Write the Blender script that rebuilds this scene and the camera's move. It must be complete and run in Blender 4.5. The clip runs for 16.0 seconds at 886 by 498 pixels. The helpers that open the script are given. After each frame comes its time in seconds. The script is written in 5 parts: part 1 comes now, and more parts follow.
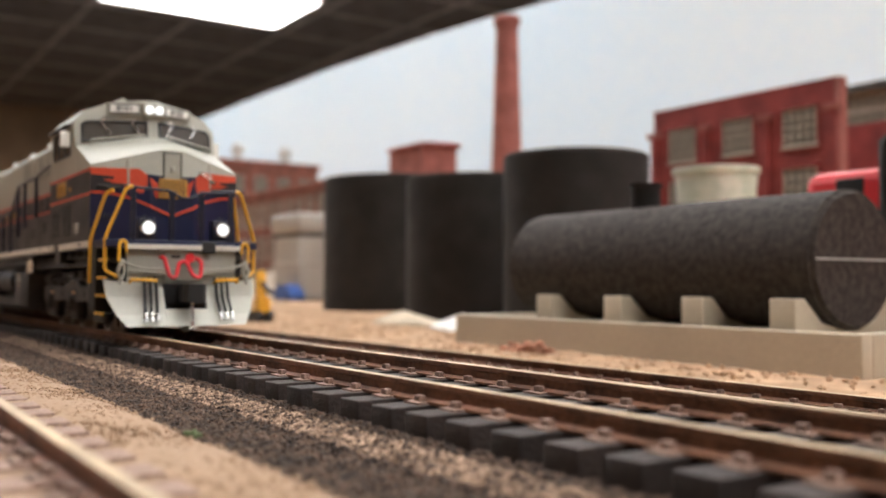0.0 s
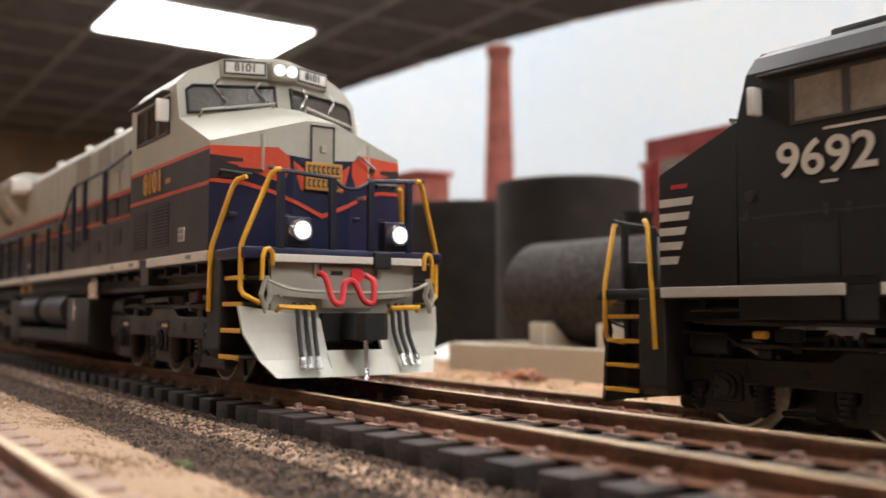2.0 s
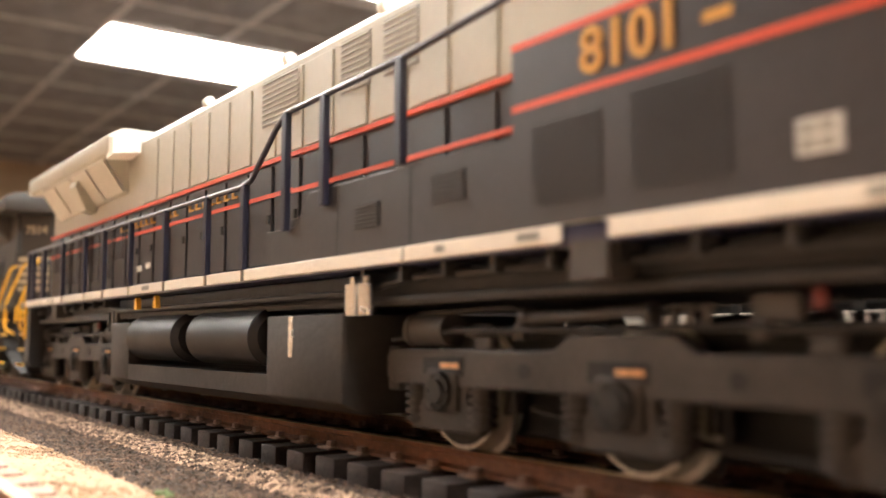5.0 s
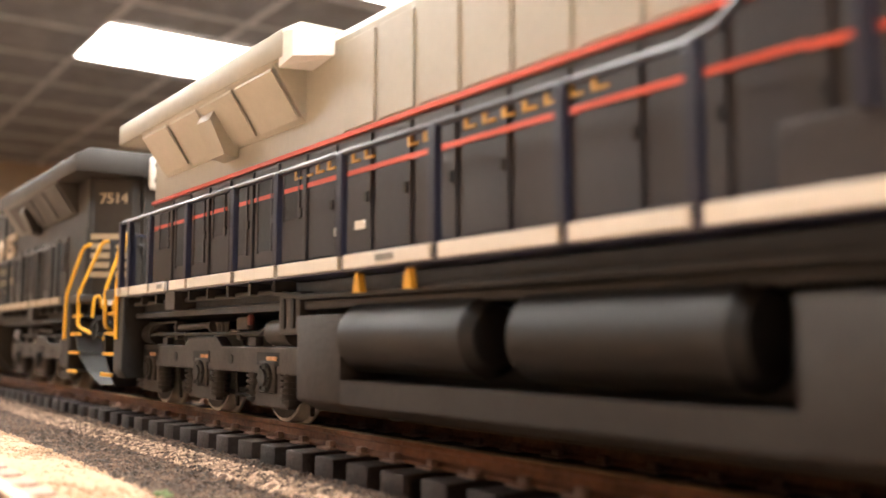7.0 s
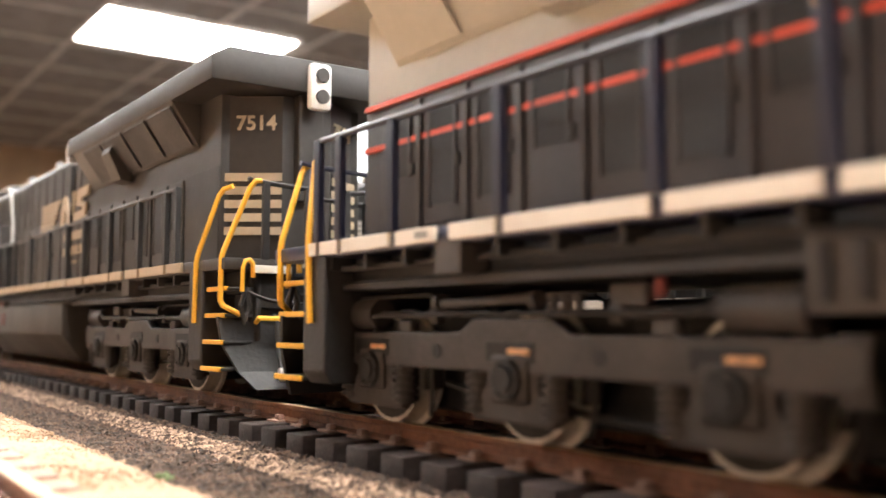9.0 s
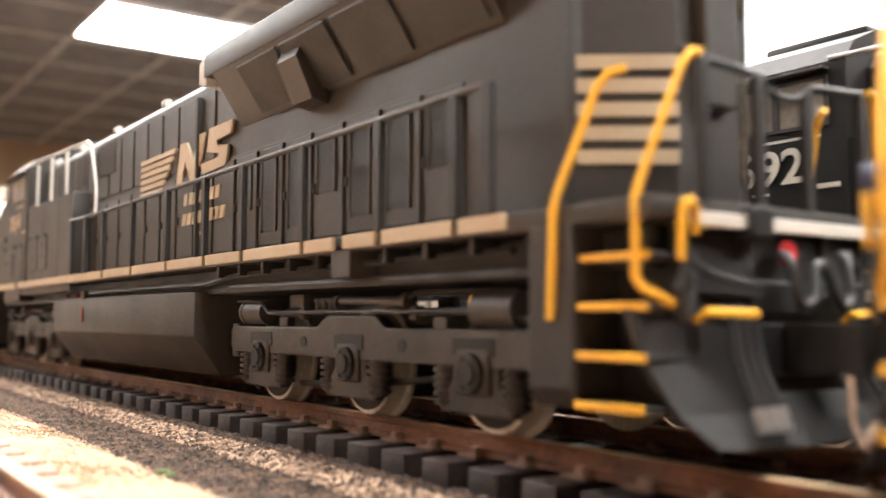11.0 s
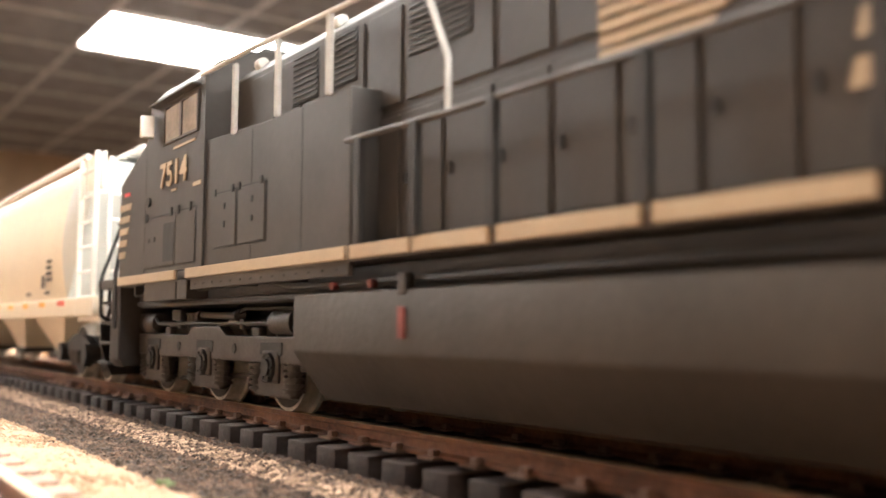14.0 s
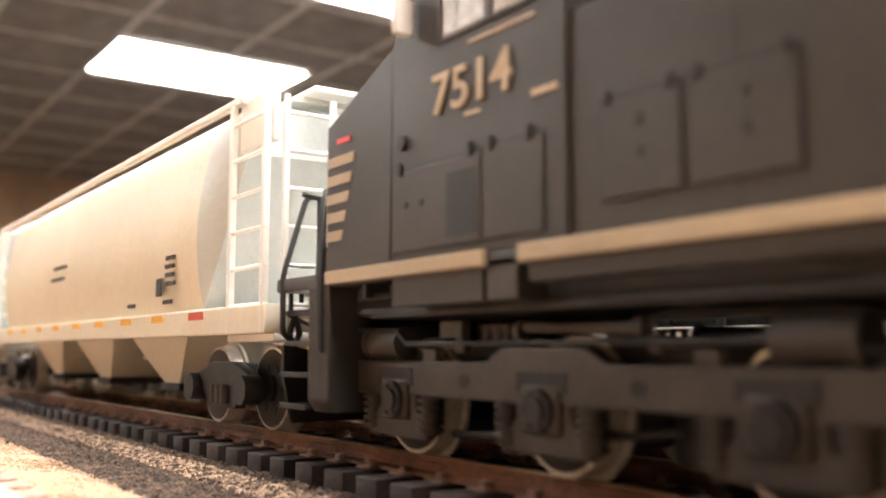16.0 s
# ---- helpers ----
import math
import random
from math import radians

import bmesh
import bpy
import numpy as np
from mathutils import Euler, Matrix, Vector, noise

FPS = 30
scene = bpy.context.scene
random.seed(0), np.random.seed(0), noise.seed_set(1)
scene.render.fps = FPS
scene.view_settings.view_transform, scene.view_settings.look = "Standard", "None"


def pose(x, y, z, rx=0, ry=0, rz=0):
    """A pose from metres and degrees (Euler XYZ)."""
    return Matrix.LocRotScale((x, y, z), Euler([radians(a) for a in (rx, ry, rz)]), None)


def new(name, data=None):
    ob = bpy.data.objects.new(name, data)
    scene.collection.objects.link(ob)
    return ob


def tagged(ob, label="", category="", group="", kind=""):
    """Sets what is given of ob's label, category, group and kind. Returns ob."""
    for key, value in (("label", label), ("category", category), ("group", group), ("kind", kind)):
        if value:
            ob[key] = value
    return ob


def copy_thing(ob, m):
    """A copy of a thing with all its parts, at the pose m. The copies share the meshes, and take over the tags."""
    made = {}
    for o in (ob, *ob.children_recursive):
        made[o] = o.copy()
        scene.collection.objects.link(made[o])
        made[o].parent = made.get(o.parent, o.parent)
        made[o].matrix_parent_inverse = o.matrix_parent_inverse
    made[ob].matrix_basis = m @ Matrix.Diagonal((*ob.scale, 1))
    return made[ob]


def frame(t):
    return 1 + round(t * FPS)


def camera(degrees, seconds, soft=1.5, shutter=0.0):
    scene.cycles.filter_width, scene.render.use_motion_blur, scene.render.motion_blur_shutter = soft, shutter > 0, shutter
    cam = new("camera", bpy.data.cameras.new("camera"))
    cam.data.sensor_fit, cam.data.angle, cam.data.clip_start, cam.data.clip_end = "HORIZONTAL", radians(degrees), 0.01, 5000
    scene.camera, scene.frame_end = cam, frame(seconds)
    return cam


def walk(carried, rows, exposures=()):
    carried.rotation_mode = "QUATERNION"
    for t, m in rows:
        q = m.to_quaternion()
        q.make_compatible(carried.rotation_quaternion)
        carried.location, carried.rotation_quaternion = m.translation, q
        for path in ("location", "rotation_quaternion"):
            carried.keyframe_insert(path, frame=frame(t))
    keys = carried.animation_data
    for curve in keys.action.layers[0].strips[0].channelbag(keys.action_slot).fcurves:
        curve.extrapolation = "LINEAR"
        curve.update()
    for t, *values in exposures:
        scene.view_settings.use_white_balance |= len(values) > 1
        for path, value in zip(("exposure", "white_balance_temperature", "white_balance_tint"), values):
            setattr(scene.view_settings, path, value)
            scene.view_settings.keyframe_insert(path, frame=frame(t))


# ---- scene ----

# Model railway (HO, 1:87) in a basement room. x runs along the track, y away from the lens, z = 0 at the near track's rail top.
MM = 0.001
cam = camera(50.0, 16.0, 1.5, 0.4)
cam.data.dof.use_dof = True
cam.data.dof.focus_distance = 0.135
cam.data.dof.aperture_fstop = 27.0
EYE_Z = 0.0113
PATH = [(0, 56.28, 2.05, -0.14), (0.5, 55.90, 2.63, -0.18), (1, 55.79, 2.15, -0.11), (1.5, 55.83, 2.47, -0.09), (2, 55.85, 3.74, -0.07),
        (2.5, 55.70, 4.41, -0.07), (3, 55.36, 4.44, -0.07), (3.5, 54.97, 4.23, -0.10), (4, 54.88, 4.59, -0.04), (4.5, 54.87, 5.17, -0.08),
        (5, 54.89, 5.41, -0.09), (7.5, 54.83, 5.42, -0.08), (8, 54.82, 4.96, -0.07), (8.5, 54.84, 4.47, -0.05), (9, 54.84, 4.42, -0.04),
        (9.5, 54.87, 4.63, -0.07), (10, 54.80, 4.41, -0.10), (12.5, 54.95, 4.15, -0.14), (13, 54.96, 4.81, -0.19), (13.5, 54.90, 5.04, -0.24),
        (14, 54.96, 4.85, -0.28), (14.5, 55.25, 3.77, -0.22), (15, 55.44, 3.63, -0.16), (15.5, 55.44, 4.54, -0.11), (16, 55.40, 6.16, -0.03)]
walk(cam, [(t, pose(0, 0, EYE_Z, 90 + p, r, y)) for t, y, p, r in PATH],
     exposures=[(0, 0.2, 5600, 10), (1.5, 0.25, 5600, 10), (3, 0.85, 5800, 10), (4, 1.35, 5900, 10), (5, 1.85, 5950, 10), (7.5, 1.9, 5850, 10), (10, 1.98, 5650, 10), (12.5, 2.1, 5850, 10), (16, 1.7, 5800, 10)])

# ---- light ----
world = bpy.data.worlds.new("room_world")
scene.world = world
world.use_nodes = True
world.node_tree.nodes["Background"].inputs[0].default_value = (0.9, 0.85, 0.8, 1)
world.node_tree.nodes["Background"].inputs[1].default_value = 0.02
PANEL_LIGHT = 10.2
CEIL = 1.66 + EYE_Z


# ---- materials ----
def mat(name, color, rough=0.5, metal=0.0, vary=0.15, scale=120.0, bump=0.05, second=None, fine=1500.0, random_piece=0.0, spec=0.5, island=0.0):
    """A surface with mottling at two scales and a fine relief; scale counts per metre."""
    m = bpy.data.materials.new(name)
    m.use_nodes = True
    nt = m.node_tree
    N, L = nt.nodes, nt.links
    b = N["Principled BSDF"]
    tc = N.new("ShaderNodeTexCoord")
    n1 = N.new("ShaderNodeTexNoise")
    n1.inputs["Scale"].default_value, n1.inputs["Detail"].default_value = scale, 4
    n2 = N.new("ShaderNodeTexNoise")
    n2.inputs["Scale"].default_value, n2.inputs["Detail"].default_value = fine, 3
    L.new(tc.outputs["Object"], n1.inputs["Vector"])
    L.new(tc.outputs["Object"], n2.inputs["Vector"])
    mix = N.new("ShaderNodeMix")
    mix.data_type = "RGBA"
    second = second or tuple(c * (1 - 2 * vary) for c in color)
    first = tuple(min(1, c * (1 + vary)) for c in color)
    mix.inputs[6].default_value, mix.inputs[7].default_value = (*first, 1), (*second, 1)
    add = N.new("ShaderNodeMath")
    add.operation = "MULTIPLY_ADD"
    L.new(n2.outputs["Fac"], add.inputs[0])
    add.inputs[1].default_value = 0.45
    ramp = N.new("ShaderNodeMapRange")
    ramp.inputs[1].default_value, ramp.inputs[2].default_value = 0.5, 0.95
    L.new(n1.outputs["Fac"], add.inputs[2])
    L.new(add.outputs[0], ramp.inputs[0])
    L.new(ramp.outputs[0], mix.inputs[0])
    out = mix.outputs[2]
    if random_piece:
        info = N.new("ShaderNodeObjectInfo")
        hsv = N.new("ShaderNodeHueSaturation")
        mr = N.new("ShaderNodeMapRange")
        mr.inputs[3].default_value, mr.inputs[4].default_value = 1 - random_piece, 1 + random_piece
        L.new(info.outputs["Random"], mr.inputs[0])
        L.new(mr.outputs[0], hsv.inputs["Value"])
        L.new(out, hsv.inputs["Color"])
        out = hsv.outputs[0]
    if island:
        geo = N.new("ShaderNodeNewGeometry")
        hs = N.new("ShaderNodeHueSaturation")
        mi = N.new("ShaderNodeMapRange")
        mi.inputs[3].default_value, mi.inputs[4].default_value = 1 - island, 1 + island
        L.new(geo.outputs["Random Per Island"], mi.inputs[0])
        L.new(mi.outputs[0], hs.inputs["Value"])
        L.new(out, hs.inputs["Color"])
        out = hs.outputs[0]
    L.new(out, b.inputs["Base Color"])
    rr = N.new("ShaderNodeMapRange")
    rr.inputs[3].default_value, rr.inputs[4].default_value = max(0.03, rough - 0.1), min(1, rough + 0.12)
    L.new(n1.outputs["Fac"], rr.inputs[0])
    L.new(rr.outputs[0], b.inputs["Roughness"])
    b.inputs["Metallic"].default_value = metal
    b.inputs["Specular IOR Level"].default_value = spec
    if bump:
        bp = N.new("ShaderNodeBump")
        bp.inputs["Strength"].default_value, bp.inputs["Distance"].default_value = min(1, bump * 4), 0.0004
        L.new(n2.outputs["Fac"], bp.inputs["Height"])
        L.new(bp.outputs[0], b.inputs["Normal"])
    return m


def glow(name, color, strength):
    m = bpy.data.materials.new(name)
    m.use_nodes = True
    b = m.node_tree.nodes["Principled BSDF"]
    b.inputs["Base Color"].default_value = (0.8, 0.8, 0.8, 1)
    b.inputs["Emission Color"].default_value, b.inputs["Emission Strength"].default_value = (*color, 1), strength
    return m


PANEL = glow("fluorescent_diffuser", (1.0, 0.90, 0.76), PANEL_LIGHT)
LAMP = glow("headlight_lens", (1.0, 0.97, 0.9), 0.9)
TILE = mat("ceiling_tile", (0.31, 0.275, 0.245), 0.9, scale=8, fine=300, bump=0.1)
TBAR = mat("ceiling_bar", (0.72, 0.66, 0.60), 0.6, scale=10)
WALLP = mat("wood_panel_wall", (0.45, 0.30, 0.17), 0.6, scale=3, fine=60)
CARPET = mat("floor_carpet", (0.12, 0.10, 0.09), 0.95, scale=20, fine=400)
SKY = mat("painted_sky", (0.66, 0.82, 0.98), 0.85, vary=0.02, scale=2.0, fine=60, bump=0.02, second=(0.80, 0.89, 0.96))
BOARD = mat("backdrop_edge", (0.06, 0.055, 0.05), 0.8)
DIRT = mat("layout_soil", (0.45, 0.29, 0.17), 0.95, vary=0.3, scale=90, fine=900, bump=0.5, second=(0.30, 0.19, 0.11))
BALLAST = mat("ballast_grain", (0.066, 0.042, 0.028), 0.95, vary=0.4, scale=420, fine=1600, bump=0.5, second=(0.04, 0.026, 0.018))
GRAIN = mat("ballast_chip", (0.083, 0.051, 0.033), 0.95, vary=0.3, scale=300, fine=1600, bump=0.3, second=(0.045, 0.029, 0.020), island=0.65)
PALE = mat("pale_ballast_chip", (0.42, 0.29, 0.20), 0.95, vary=0.3, scale=300, fine=1600, bump=0.3, second=(0.18, 0.115, 0.075), island=0.5)
CORK = mat("cork_strip", (0.28, 0.185, 0.118), 0.9, vary=0.3, scale=160, fine=900, bump=0.4, second=(0.34, 0.22, 0.13))
TIE = mat("plastic_tie", (0.036, 0.023, 0.018), 0.7, vary=0.25, scale=400, fine=2500, bump=0.1, random_piece=0.3)
TIETOP = mat("weathered_tie", (0.33, 0.22, 0.17), 0.85, vary=0.25, scale=300, fine=2000, bump=0.15)
RAIL = mat("rusty_rail", (0.22, 0.10, 0.052), 0.6, metal=0.2, vary=0.35, scale=150, fine=1200, bump=0.1, second=(0.10, 0.05, 0.03))
RAILTOP = mat("worn_rail_head", (0.62, 0.46, 0.28), 0.5, metal=0.1, vary=0.3, scale=90, fine=900)
BLACKPIPE = mat("black_pipe_plastic", (0.019, 0.0158, 0.0138), 0.65, vary=0.2, scale=60, fine=1200, bump=0.06, spec=0.3)
DUST = mat("dusty_black_plastic", (0.052, 0.042, 0.036), 0.75, vary=0.3, scale=500, fine=2600, bump=0.1, second=(0.020, 0.016, 0.0135), spec=0.25)
RESIN = mat("beige_resin", (0.52, 0.45, 0.34), 0.5, vary=0.06, scale=30, fine=600)
BRICK = mat("red_brick_plastic", (0.25, 0.035, 0.030), 0.7, vary=0.2, scale=60, fine=900)
BRICK2 = mat("brown_brick_plastic", (0.22, 0.075, 0.050), 0.75, vary=0.25, scale=60, fine=900)
BRICK3 = mat("chimney_brick", (0.30, 0.095, 0.075), 0.75, vary=0.2, scale=60, fine=900)
STONE = mat("pale_window_stone", (0.45, 0.40, 0.33), 0.7, scale=60)
PANE = mat("dim_window_pane", (0.10, 0.085, 0.068), 0.35, scale=80)
CONCRETE = mat("grey_concrete", (0.5, 0.5, 0.48), 0.7, scale=40)
GREYP = mat("grey_loco_paint", (0.42, 0.41, 0.345), 0.42, vary=0.05, scale=60, fine=900, bump=0.01)
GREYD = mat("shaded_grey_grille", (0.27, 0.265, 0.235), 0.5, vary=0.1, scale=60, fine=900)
PLOW = mat("off_white_plow", (0.63, 0.62, 0.54), 0.45, vary=0.05, scale=60, fine=900, bump=0.01)
NAVY = mat("navy_loco_paint", (0.013, 0.017, 0.055), 0.32, vary=0.12, scale=80, fine=900, bump=0.01)
POSTP = mat("dark_navy_post", (0.013, 0.014, 0.030), 0.35, vary=0.12, scale=80, fine=900, bump=0.01)
# Navy made greyer for the sides, their warm sheen put in; plain dark for markings.
DARKP = mat("dark_paint_side_sheen", (0.033, 0.030, 0.033), 0.38, vary=0.12, scale=80, fine=900, bump=0.01)
ORANGE = mat("orange_red_stripe", (0.64, 0.080, 0.032), 0.45, vary=0.05, scale=60)
WHITE = mat("white_sill_paint", (0.74, 0.70, 0.62), 0.5, vary=0.05, scale=60)
CREAM = mat("cream_stripe", (0.44, 0.35, 0.235), 0.55, vary=0.06, scale=60)
YELLOW = mat("yellow_handrail", (0.80, 0.42, 0.02), 0.45, vary=0.05, scale=60)
# Bearing adapters: the glint of light on them is put into this pale orange.
ADAPTER = mat("lit_glint_adapter", (0.85, 0.47, 0.22), 0.4, vary=0.05)
GOLD = mat("gold_lettering", (0.56, 0.29, 0.045), 0.5, vary=0.03)
DULLRED = mat("dull_red_paint", (0.17, 0.035, 0.03), 0.6, vary=0.2, scale=300)
RED = mat("red_hose", (0.70, 0.03, 0.04), 0.4, vary=0.05)
BLACKP = mat("black_loco_paint", (0.014, 0.0125, 0.0118), 0.5, vary=0.12, scale=80, fine=900, bump=0.01, spec=0.35)
# Lifted, browner black: dust, plus veiling haze put into the colour.
DUSTHAZEP = mat("dusty_hazed_black_paint", (0.033, 0.028, 0.0235), 0.5, vary=0.14, scale=70, fine=900, bump=0.015)
TANKB = mat("dusty_tank_paint", (0.054, 0.047, 0.039), 0.6, vary=0.12, scale=80, fine=900, spec=0.3)
TRUCK = mat("grey_running_gear", (0.054, 0.047, 0.042), 0.55, vary=0.2, scale=150, fine=1500, bump=0.05)
UNDER = mat("dark_underframe", (0.020, 0.0185, 0.017), 0.6, vary=0.2, scale=150, fine=1500)
TANKP = mat("grey_fuel_tank", (0.042, 0.037, 0.033), 0.6, vary=0.12, scale=80, fine=900, spec=0.3)
STEEL = mat("bright_wheel_steel", (0.70, 0.66, 0.60), 0.36, metal=0.45, vary=0.2, scale=200)
CHROME = mat("silver_fitting", (0.75, 0.74, 0.72), 0.25, metal=0.9, vary=0.05)
RUBBER = mat("black_hose", (0.02, 0.02, 0.02), 0.45)
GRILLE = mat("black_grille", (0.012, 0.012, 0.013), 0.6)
PALEGLASS = mat("curtained_cab_glass", (0.36, 0.32, 0.27), 0.15, vary=0.15, scale=200)
CABGLASS = mat("dark_cab_glass", (0.085, 0.075, 0.064), 0.08, vary=0.05)
HOPPER = mat("cream_hopper_paint", (0.74, 0.67, 0.53), 0.5, vary=0.05, scale=30, fine=700)
HOPWHITE = mat("white_hopper_end", (0.86, 0.85, 0.81), 0.5, vary=0.03, scale=30, fine=700)
HOPGREY = mat("grey_hopper_end", (0.56, 0.59, 0.57), 0.5, vary=0.04, scale=30, fine=700)
GLAZE = mat("printed_paper_cup", (0.78, 0.77, 0.68), 0.5, vary=0.1, scale=60, second=(0.45, 0.55, 0.42), fine=200)
TUB = mat("translucent_grey_tub", (0.38, 0.35, 0.31), 0.35, vary=0.08, scale=20)
BLUE = mat("blue_plastic", (0.05, 0.12, 0.38), 0.5)
CLAY = mat("pink_rubble", (0.55, 0.27, 0.17), 0.9, vary=0.3, scale=400, fine=1500, bump=0.4)
PAPER = mat("torn_card", (0.62, 0.52, 0.38), 0.8)
MOSS = mat("green_foam_crumb", (0.13, 0.17, 0.07), 0.9)


# ---- mesh helpers: all sizes in millimetres ----
def bm_new():
    return bmesh.new()


def box(bm, x0, x1, y0, y1, z0, z1, bevel=0.0):
    r = bmesh.ops.create_cube(bm, size=1)
    bmesh.ops.transform(bm, matrix=Matrix.Translation(((x0 + x1) / 2, (y0 + y1) / 2, (z0 + z1) / 2)) @ Matrix.Diagonal((abs(x1 - x0), abs(y1 - y0), abs(z1 - z0), 1)), verts=r["verts"])
    if bevel:
        es = list({e for v in r["verts"] for e in v.link_edges})
        bmesh.ops.bevel(bm, geom=es, offset=bevel, segments=2, affect="EDGES", profile=0.5)
    return bm


def cyl(bm, a, b, r0, r1=None, seg=16):
    a, b = Vector(a), Vector(b)
    d = b - a
    m = Matrix.Translation((a + b) / 2) @ d.to_track_quat("Z", "Y").to_matrix().to_4x4()
    bmesh.ops.create_cone(bm, cap_ends=True, segments=seg, radius1=r0, radius2=r0 if r1 is None else r1, depth=d.length, matrix=m)
    return bm


def tube(bm, pts, r, seg=8):
    """A round bar through the points, mitred at its corners."""
    pts = [Vector(p) for p in pts]
    rings = []
    up = None
    for i, p in enumerate(pts):
        d0 = (p - pts[i - 1]).normalized() if i else (pts[1] - p).normalized()
        d1 = (pts[i + 1] - p).normalized() if i < len(pts) - 1 else d0
        t = (d0 + d1).normalized()
        if up is None:
            up = t.orthogonal().normalized()
        up = (up - t * up.dot(t)).normalized()
        side = t.cross(up)
        k = 1 / max(0.5, math.sqrt(max(0.0, (1 + d0.dot(d1)) / 2)))
        rings.append([bm.verts.new(p + (up * math.cos(2 * math.pi * j / seg) + side * math.sin(2 * math.pi * j / seg)) * r * (k if 0 < i < len(pts) - 1 else 1)) for j in range(seg)])
    for a, b in zip(rings, rings[1:]):
        for j in range(seg):
            bm.faces.new((a[j], a[(j + 1) % seg], b[(j + 1) % seg], b[j]))
    bm.faces.new(rings[0][::-1])
    bm.faces.new(rings[-1])
    return bm


def curve_pts(ctrl, n=6):
    """A smooth line through control points."""
    ctrl = [Vector(c) for c in ctrl]
    out = []
    for i in range(len(ctrl) - 1):
        p0, p1, p2, p3 = ctrl[max(0, i - 1)], ctrl[i], ctrl[i + 1], ctrl[min(len(ctrl) - 1, i + 2)]
        for k in range(n):
            t = k / n
            out.append(0.5 * ((2 * p1) + (p2 - p0) * t + (2 * p0 - 5 * p1 + 4 * p2 - p3) * t * t + (3 * p1 - p0 - 3 * p2 + p3) * t ** 3))
    return out + [ctrl[-1]]


def prism(bm, poly, lo, hi, axis="y", bevel=0.0):
    """A polygon pushed along an axis: axis y takes (x, z) pairs, x takes (y, z), z takes (x, y)."""
    def place(a, b, c):
        return {"y": (a, c, b), "x": (c, a, b), "z": (a, b, c)}[axis]
    v0 = [bm.verts.new(place(a, b, lo)) for a, b in poly]
    v1 = [bm.verts.new(place(a, b, hi)) for a, b in poly]
    fs = [bm.faces.new(v0), bm.faces.new(v1[::-1])]
    n = len(poly)
    for i in range(n):
        fs.append(bm.faces.new((v0[i], v1[i], v1[(i + 1) % n], v0[(i + 1) % n])))
    bmesh.ops.recalc_face_normals(bm, faces=fs)
    if bevel:
        bmesh.ops.bevel(bm, geom=list({e for f in fs for e in f.edges}), offset=bevel, segments=2, affect="EDGES", profile=0.5)
    return bm


def hull(bm, pts):
    vs = [bm.verts.new(p) for p in pts]
    r = bmesh.ops.convex_hull(bm, input=vs)
    dead = [g for g in r["geom_interior"] if isinstance(g, bmesh.types.BMVert)]
    if dead:
        bmesh.ops.delete(bm, geom=dead, context="VERTS")
    return bm


def to_mesh(name, bm, material, smooth=True):
    bmesh.ops.scale(bm, vec=(MM, MM, MM), verts=bm.verts)
    bmesh.ops.recalc_face_normals(bm, faces=bm.faces)
    me = bpy.data.meshes.new(name)
    bm.to_mesh(me)
    bm.free()
    me.materials.append(material)
    if smooth:
        areas = [p.area for p in me.polygons]
        flat = 0.12 * sum(areas)
        me.polygons.foreach_set("use_smooth", [True] * len(areas))
        me.set_sharp_from_angle(angle=radians(35))
        me.polygons.foreach_set("use_smooth", [a < flat for a in areas])
    return me


def part(name, bm, material, parent, label="", smooth=True):
    ob = new(name, to_mesh(name, bm, material, smooth))
    ob.parent = parent
    if label:
        ob["label"] = label
    return ob


def shared(name, mesh, parent, x=0, y=0, z=0, rz=0):
    """One more object on a mesh that exists, in millimetres."""
    ob = new(name, mesh)
    ob.parent = parent
    ob.matrix_basis = pose(x * MM, y * MM, z * MM, 0, 0, rz)
    return ob


def thing(name, label, category, x=0, y=0, z=0, rz=0, group="", kind=""):
    ob = new(name)
    ob.empty_display_size = 0.005
    ob.matrix_basis = pose(x * MM, y * MM, z * MM, 0, 0, rz)
    return tagged(ob, label, category, group, kind)


def solid(name, bm, material, label="", category="", kind="", group="", smooth=True):
    return tagged(new(name, to_mesh(name, bm, material, smooth)), label, category, group, kind)


def lettering(name, text, size, material, parent, m, label="", thick=0.12, shear=0.0, squeeze=1.0):
    """Raised figures in the built-in face, size in millimetres, at the pose m (millimetres) in the parent's space."""
    cu = bpy.data.curves.new(name, "FONT")
    cu.body, cu.size, cu.extrude, cu.shear = text, size, thick, shear
    cu.align_x, cu.align_y = "CENTER", "CENTER"
    cu.offset = size * 0.015
    tmp = new(name, cu)
    dg = bpy.context.evaluated_depsgraph_get()
    me = bpy.data.meshes.new_from_object(tmp.evaluated_get(dg))
    bpy.data.objects.remove(tmp)
    bpy.data.curves.remove(cu)
    me.transform(Matrix.Scale(MM, 4) @ m @ Matrix.Diagonal((squeeze, 1, 1, 1)))
    me.materials.clear()
    me.materials.append(material)
    ob = new(name, me)
    ob.parent = parent
    if label:
        ob["label"] = label
    return ob


# ---- the room ----
EYE = EYE_Z / MM


